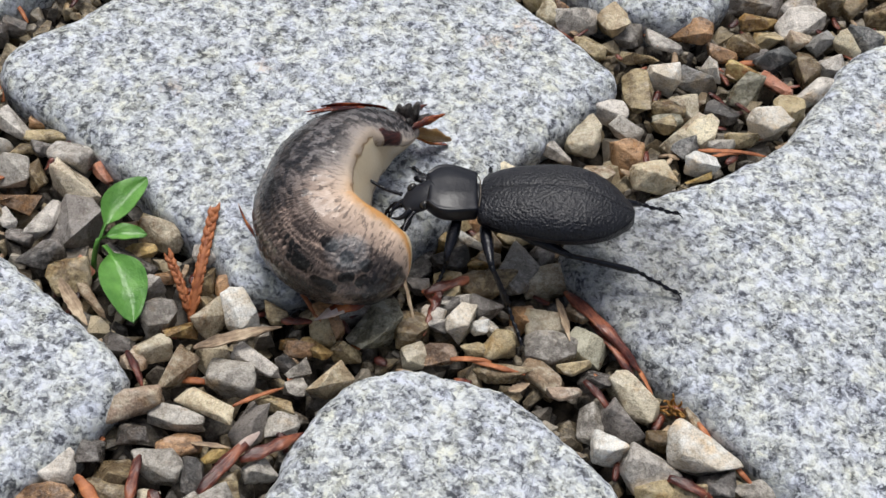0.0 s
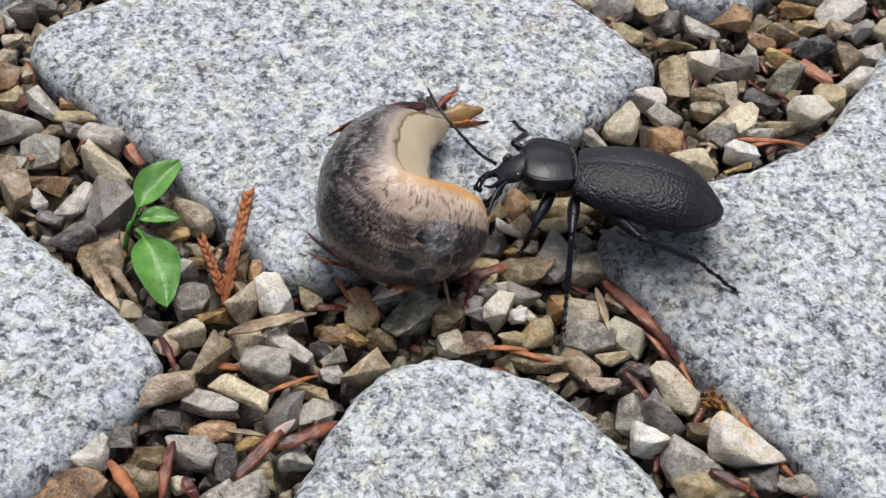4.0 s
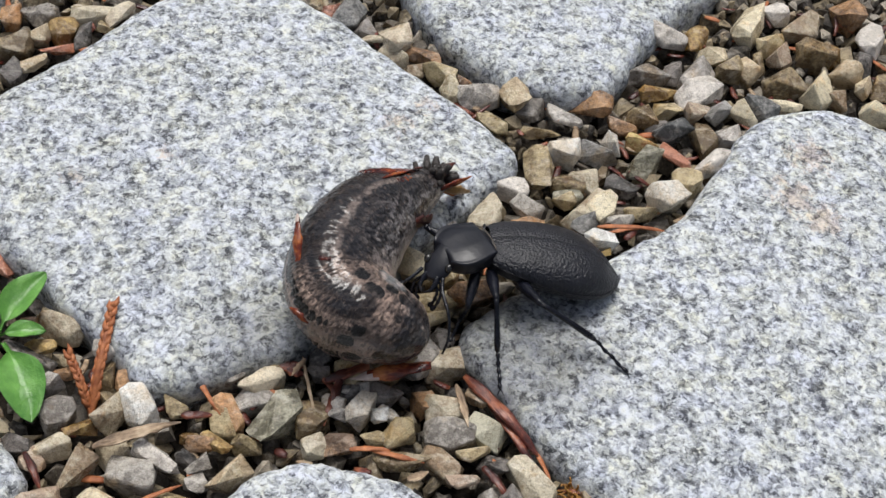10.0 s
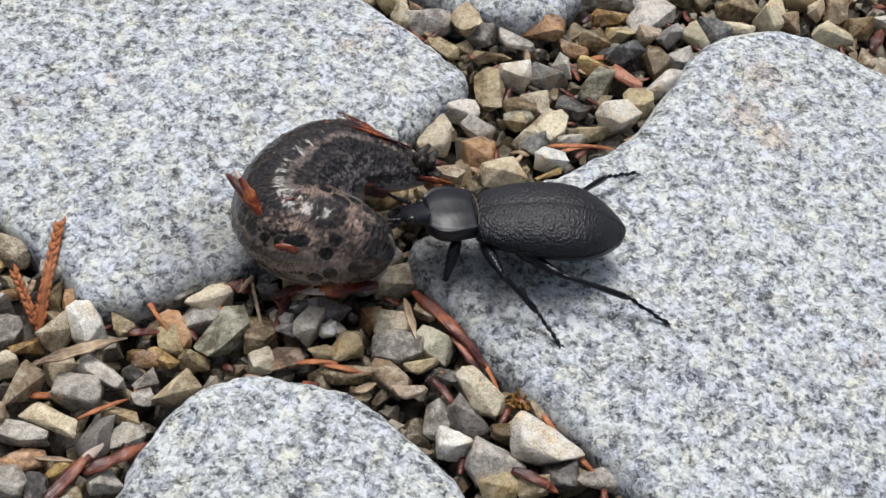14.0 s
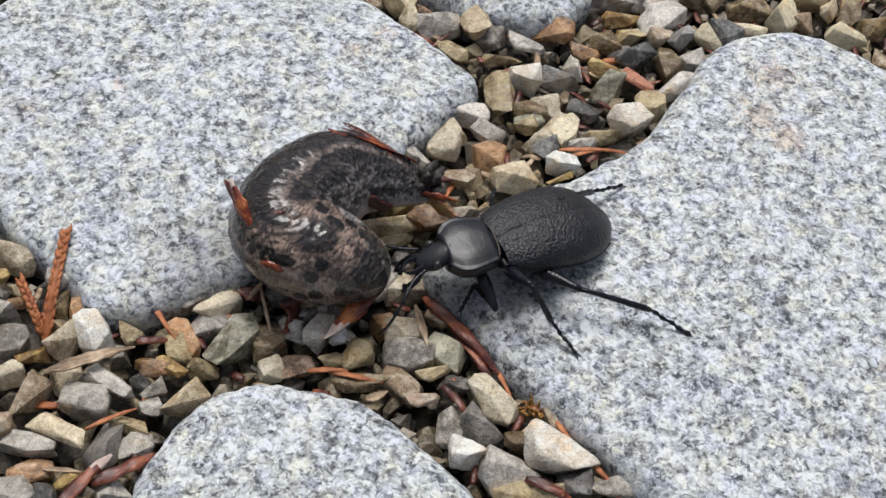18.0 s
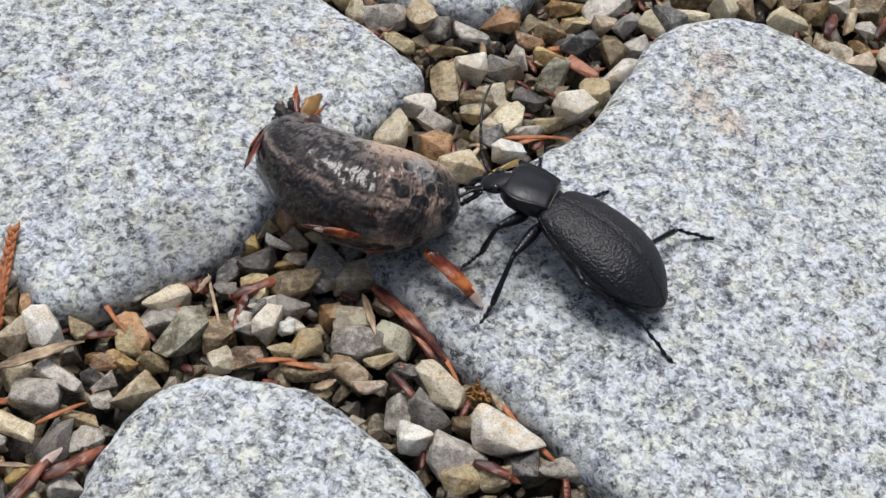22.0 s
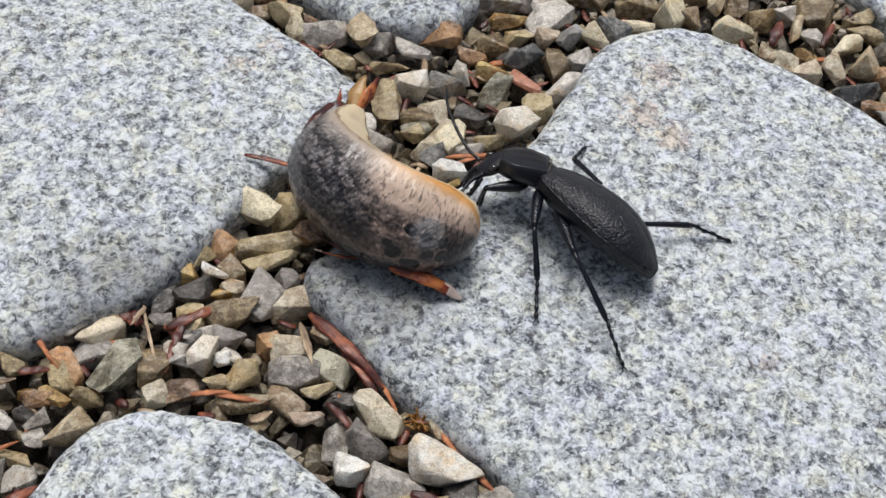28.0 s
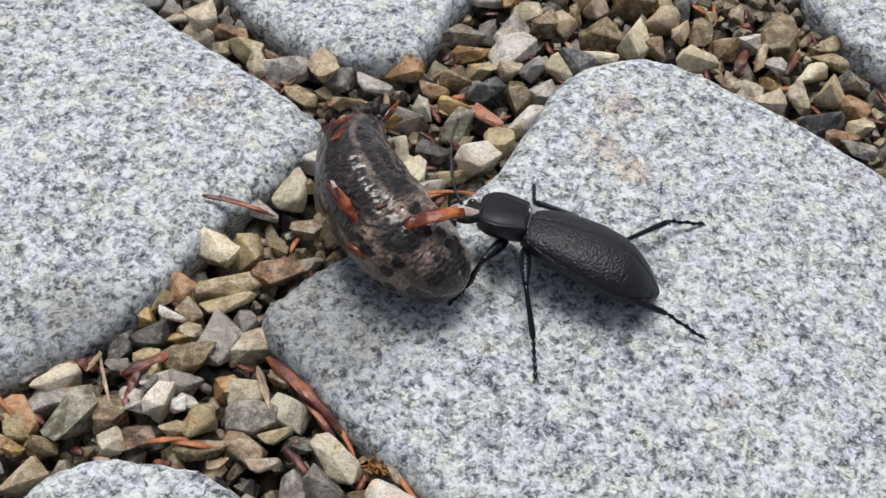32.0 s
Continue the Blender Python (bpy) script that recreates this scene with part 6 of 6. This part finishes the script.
    # seconds; four points from tail to head; the point that the sole faces, and how far it faces up
    SLUG = [
        (0, -24.5, 12, 5, -35.9, 1.3, 8, -38, -12.9, 8, -28.1, -17.9, 6.5, -17, -4.6, 0.3),
        (1, -25.1, 10.9, 5, -36.1, -0.1, 8, -38.1, -13.9, 8, -26.9, -18.4, 6.5, -17.9, -5.4, 0.3),
        (2, -25.1, 9.8, 5, -35.4, -1, 8, -38.3, -14.6, 8, -27.8, -18.4, 6.5, -17.7, -5.3, 0.3),
        (4.5, -26.0, 9.7, 5.0, -33.9, 0.3, 8.0, -32.9, -12.3, 8.0, -21.1, -12.3, 6.5, -22, 5, 0.7),
        (5, -24.9, 12.6, 5.0, -33.1, 3.3, 8.0, -32.1, -10.0, 8.0, -19.6, -11.4, 6.5, -21, 7, 0.7),
        (6, -20.4, 16.5, 5.0, -28.2, 7.2, 8.0, -26.9, -5.3, 8.0, -12.9, -7.0, 6.5, -16, 13, 0.6),
        (7, -28.3, 20.5, 7.0, -31.0, 8.7, 8.0, -27.2, -5.4, 8.0, -14.6, -8.2, 6.5, -11, 11, 0.45),
        (8, -24.5, 27.6, 7, -26.2, 11.7, 8, -21.7, -4.5, 8, -9.9, -9.9, 6.5, -7.8, 11, -0.5),
        (9, -13.3, 30.8, 7.0, -18.9, 14.1, 8.0, -20.1, -4.7, 8.0, -11.1, -12.9, 6.5, -4, 6, -0.9),
        (10, -3.8, 21.3, 5.0, -16.4, 7.1, 8.0, -19.6, -6.7, 8.0, -9.9, -11.8, 6.5, -7, -1, -1.3),
        (11, -0.3, 15.1, 5.0, -13.2, 5.4, 8.0, -18.8, -6.8, 8.0, -8.6, -12.0, 6.5, -5, -2, -1.4),
        (12, 1.2, 14.0, 5.0, -12.7, 5.1, 8.0, -19.0, -6.5, 8.0, -9.1, -10.5, 6.5, -5, -1, -1.6),
        (13, 8.5, 7.1, 5, -10.9, 1.5, 8, -18.7, -7.6, 8, -4.5, -10.8, 6.5, -4, -3, -1.6),
        (14, 2.9, 5.1, 5.0, -12.7, 2.6, 8.0, -19.1, -8.8, 8.0, -6.9, -11.9, 6.5, -4, -4, -1.6),
        (16.5, 1.6, 4.0, 5.0, -13.7, 1.5, 8.0, -19.9, -9.8, 8.0, -8.8, -13.2, 6.5, -5, -5, -1.6),
        (17, 0.6, 3.6, 5.0, -13.8, 1.7, 8.0, -20.0, -10.5, 8.0, -9.5, -13.8, 6.5, -5, -6, -1.5),
        (18, 2.1, 2.5, 5.0, -13.2, 1.2, 8.0, -20.6, -9.9, 8.0, -9.2, -15.1, 6.5, -5, -5, -1.4),
        (19, 6.1, 2, 5, -11.1, 1.4, 8, -19.1, -9.6, 8, -7.3, -14.2, 6.5, -3.2, -5, -1.4),
        (20, 4.1, 3.8, 5.0, -11.3, 2.0, 8.0, -18.7, -10.2, 8.0, -7.6, -15.8, 6.5, -3, -6, -1.2),
        (21, -4.5, 14.4, 5.0, -11.7, 4.1, 8.0, -8.8, -7.6, 8.0, 3.5, -10.6, 6.5, 7, 3, -0.9),
        (22, -11.7, 15.3, 5.0, -11.0, 4.0, 8.0, -1.2, -3.2, 8.0, 10.0, -2.4, 6.5, 214, 814, -0.27),
        (23, -4.1, 12.6, 5, -1.6, 3.5, 8, 8.9, -1.9, 8, 20.4, -1.6, 6.5, 177, 768, 0.52),
        (24, -2.6, 12.2, 5.0, -0.7, 3.4, 8.0, 9.5, -2.4, 8.0, 22.4, -0.9, 6.5, 179, 723, 0.67),
        (25, -3.1, 12.0, 5.0, -1.2, 3.4, 8.0, 7.8, -3.1, 8.0, 18.5, -0.6, 6.5, 179, 678, 0.84),
        (28, 8.6, 22.8, 5, 4.5, 9.8, 8, 11.9, 0.5, 8, 23, -3.4, 6.5, 498, 551, 0.68),
        (29, 7.4, 25.0, 5.0, 4.9, 12.7, 8.0, 12.9, 1.6, 8.0, 23.4, -2.8, 6.5, 545, 598, 0.11),
        (30, 10.0, 28.3, 5.0, 7.4, 13.9, 8.0, 15.2, 2.6, 8.0, 25.2, -3.0, 6.5, 592, 554, -0.79),
        (31, 14.3, 30.4, 5.0, 13.6, 16.3, 8.0, 16.6, 4.1, 8.0, 27.2, -5.6, 6.5, 644, 286, -0.79),
        (32, 19, 30.1, 5, 15.5, 17.3, 8, 20.3, 3.9, 8, 28, -3.8, 6.5, 556, 197, -1.19),
    ]
    # seconds; how far the tail is twisted, its sole turned down
    TWIST = [(0, -1.4), (1, -1.3), (2, -1.1), (4.5, -0.2), (5, 0), (32, 0)]
    # seconds; x, y, z; turn and dip of the dragged bud scale
    SCALE = [
        (0, -26.5, -18.2, 2.0, 210, 7),
        (1, -27.9, -19.2, 1.5, 208, 4),
        (2, -28.2, -19.7, 2.0, 212, 7),
        (4.5, -21.4, -14.9, 2.0, 213, 7),
        (5, -18.3, -13.4, 2.0, 215, 8),
        (6, -10.5, -9.6, 2.5, 213, 12),
        (7, -7.6, -11.6, 4.0, 228, 16),
        (8, -4.7, -10.4, 4.0, 226, 13),
        (9, -4.2, -13.8, 4.5, 213, 13),
        (10, -5.0, -15.6, 3.5, 186, 12),
        (11, -4.3, -15.5, 3.5, 177, 10),
        (12, -4.6, -14.9, 3.5, 175, 11),
        (13, -3.7, -17.1, 3.5, 172, 9),
        (14, -4.9, -16.8, 3.5, 179, 12),
        (16.5, -3.5, -17.7, 4.0, 205, 15),
        (17, -5.2, -16.2, 5.0, 230, 22),
        (18, -5.6, -16.1, 5.0, 220, 20),
        (19, -5.6, -16.1, 5.0, 223, 22),
        (20, -7.0, -20.0, 5.0, 223, 27),
        (21, 4.3, -12.9, 5.0, 295, 20),
        (22, 8.8, -11.7, 5.0, 319, 21),
        (23, 15.0, -9.3, 4.5, 332, 18),
        (24, 13.4, -10.7, 4.0, 338, 13),
        (25, 10.2, -10.4, 4.0, 334, 13),
        (28, 13.2, -8.9, 4.5, 340, 18),
        (29, 16.9, -7.8, 7.0, 360, 17),
        (30, 12.1, -8.6, 17.0, 8, 11),
        (31, 14.8, -5.7, 18.0, 25, 8),
        (32, 21.5, -3.3, 18.0, 16, 8),
    ]
    times = [k * 0.5 for k in range(65)]
    body, shield, crown = [], [], []
    limbs = [([], [], []) for _ in LEGS]
    for t in times:
        x, y, z, yaw, pit, py, pp, hy, hp = eased(BODY, t, (4, 6, 8))
        roll = eased(ROLL, t)[0]
        m = pose(x * MM, y * MM, z * MM, roll, -pit, yaw)
        body.append((t, m))
        inv = m.inverted()
        waist = m @ Vector((0, 0, 0))
        pm = Matrix.Translation(waist) @ pose(0, 0, 0, roll * 0.8, -pp, py)
        shield.append((t, inv @ pm))
        hm = Matrix.Translation(pm @ Vector((7.4 * MM, 0, 0))) @ pose(0, 0, 0, roll * 0.5, -hp * 0.8, hy)
        crown.append((t, inv @ hm))
        feet = eased(FEET, t)
        for i, (f, tb, ts, coxa, lf, lt, ls) in enumerate(LEGS):
            c = m @ (coxa * MM) if i % 3 else pm @ (Vector((coxa.x - 1.2, coxa.y, coxa.z)) * MM)
            fx, fy = feet[2 * i], feet[2 * i + 1]
            ahead = [r for r in FEET if r[0] >= t]
            gone = [r for r in FEET if r[0] <= t]
            a, b = gone[-1], (ahead or gone)[0]
            step = math.hypot(b[1 + 2 * i] - a[1 + 2 * i], b[2 + 2 * i] - a[2 + 2 * i])
            lift = min(3.0, step * 0.3) if b[0] > t > a[0] and step > 2 else 0
            toe = Vector((fx, fy, foot_ground(fx, fy) + lift)) * MM
            flat = Vector((toe.x - c.x, toe.y - c.y, 0))
            reach = (lf + lt + ls * 0.9) * MM * 0.97
            if (toe - c).length > reach:
                toe = c + (toe - c) * (reach / (toe - c).length)
            back = (c - toe)
            ankle = toe + (Vector((back.x, back.y, 0)).normalized() * 0.93 + Vector((0, 0, 0.36))) * ls * MM
            d = ankle - c
            L, A, B = d.length, lf * MM, lt * MM
            if L > (A + B) * 0.995:
                ankle = c + d * ((A + B) * 0.995 / L)
                d = ankle - c
                L = d.length
            ca = max(-1, min(1, (A * A + L * L - B * B) / (2 * A * L)))
            e = d.normalized()
            side = m.to_3x3() @ Vector((0, 1 if i < 3 else -1, 0))
            fore = m.to_3x3() @ Vector((1 if i % 3 == 0 else -1, 0, 0))
            up = Vector((0, 0, 0.5)) + side * (0.35 if i % 3 == 0 else 0.9) if i < 3 else Vector((0, 0, 0.3)) + fore * 0.8
            up = (up - e * e.dot(up)).normalized()
            knee = c + e * (A * ca) + up * (A * math.sqrt(1 - ca * ca))
            for store, o, q in zip(limbs[i], (c, knee, ankle), (knee, ankle, toe)):
                store.append((t, inv @ aim(o, q)))
    # seconds; how far the right antenna is lowered and swung forward
    SWING = [(0, 8, 18), (2, 10, 30), (5, 0, 5), (9, 4, 8), (10, 36, 46), (14, 38, 50), (17, 40, 52), (18, 30, 40), (19, 12, 14), (20, 24, 26), (21, 4, 6), (22, 0, 0), (32, 0, 0)]
    base = Vector((3.9 * MM, -1.9 * MM, 0.2 * MM))
    walk(FEELER, [(t, Matrix.Translation(base) @ pose(0, 0, 0, down, 0, swing) @ Matrix.Translation(-base)) for t, down, swing in SWING])
    walk(beetle, body)
    walk(pronotum, shield)
    walk(head, crown)
    for (f, tb, ts, *_), (a, b, c) in zip(LEGS, limbs):
        walk(f, a)
        walk(tb, b)
        walk(ts, c)
    walk(DRAGGED, [(r[0], pose(r[1] * MM, r[2] * MM, r[3] * MM, 0, r[5], r[4])) for r in SCALE])
    tracks = [[] for _ in BODY_RINGS]
    for t in times:
        v = eased(SLUG, t)
        pts = [Vector(v[3 * k:3 * k + 3]) for k in range(4)]
        sx, sy, up = v[12:15]
        turn = eased(TWIST, t)[0]
        line = curve_through(pts, 40)
        cum = np.concatenate([[0], np.cumsum([(b - a).length for a, b in zip(line, line[1:])])])
        want = np.linspace(0, cum[-1], RINGS)
        xyz = [np.interp(want, cum, [p[k] for p in line]) for k in range(3)]
        pos = [Vector((xyz[0][k], xyz[1][k], xyz[2][k])) for k in range(RINGS)]
        for k in range(RINGS):
            d = (pos[min(k + 1, RINGS - 1)] - pos[max(k - 1, 0)]).normalized()
            s = Vector((sx - pos[k].x, sy - pos[k].y, 0)).normalized() + Vector((0, 0, up + turn * max(0, 1 - k / (0.36 * RINGS))))
            s = (s - d * s.dot(d)).normalized()
            z = -s
            y = z.cross(d)
            m = Matrix((d, y, z)).transposed().to_4x4()
            m.translation = pos[k] * MM
            tracks[k].append((t, m))
    for (ob, r), rows in zip(BODY_RINGS, tracks):
        walk(ob, rows)
    # the needle on the back of the tail until 25.5 s, then on the stone
    rest = pose(-9.9 * MM, 16.4 * MM, 0.9 * MM, 0, 2, -20)
    rows = [(t, m @ pose(-3 * MM, 0.4 * MM, 3.9 * MM, 0, -12, 8)) for t, m in tracks[11] if t <= 25]
    last = rows[-1][1]
    for t, k in ((26, 0.4), (27, 0.8), (28, 1.0), (32, 1.0)):
        m = last.to_quaternion().slerp(rest.to_quaternion(), k).to_matrix().to_4x4()
        m.translation = last.translation.lerp(rest.translation, k)
        rows.append((t, m))
    walk(LEFT, rows)


motions()
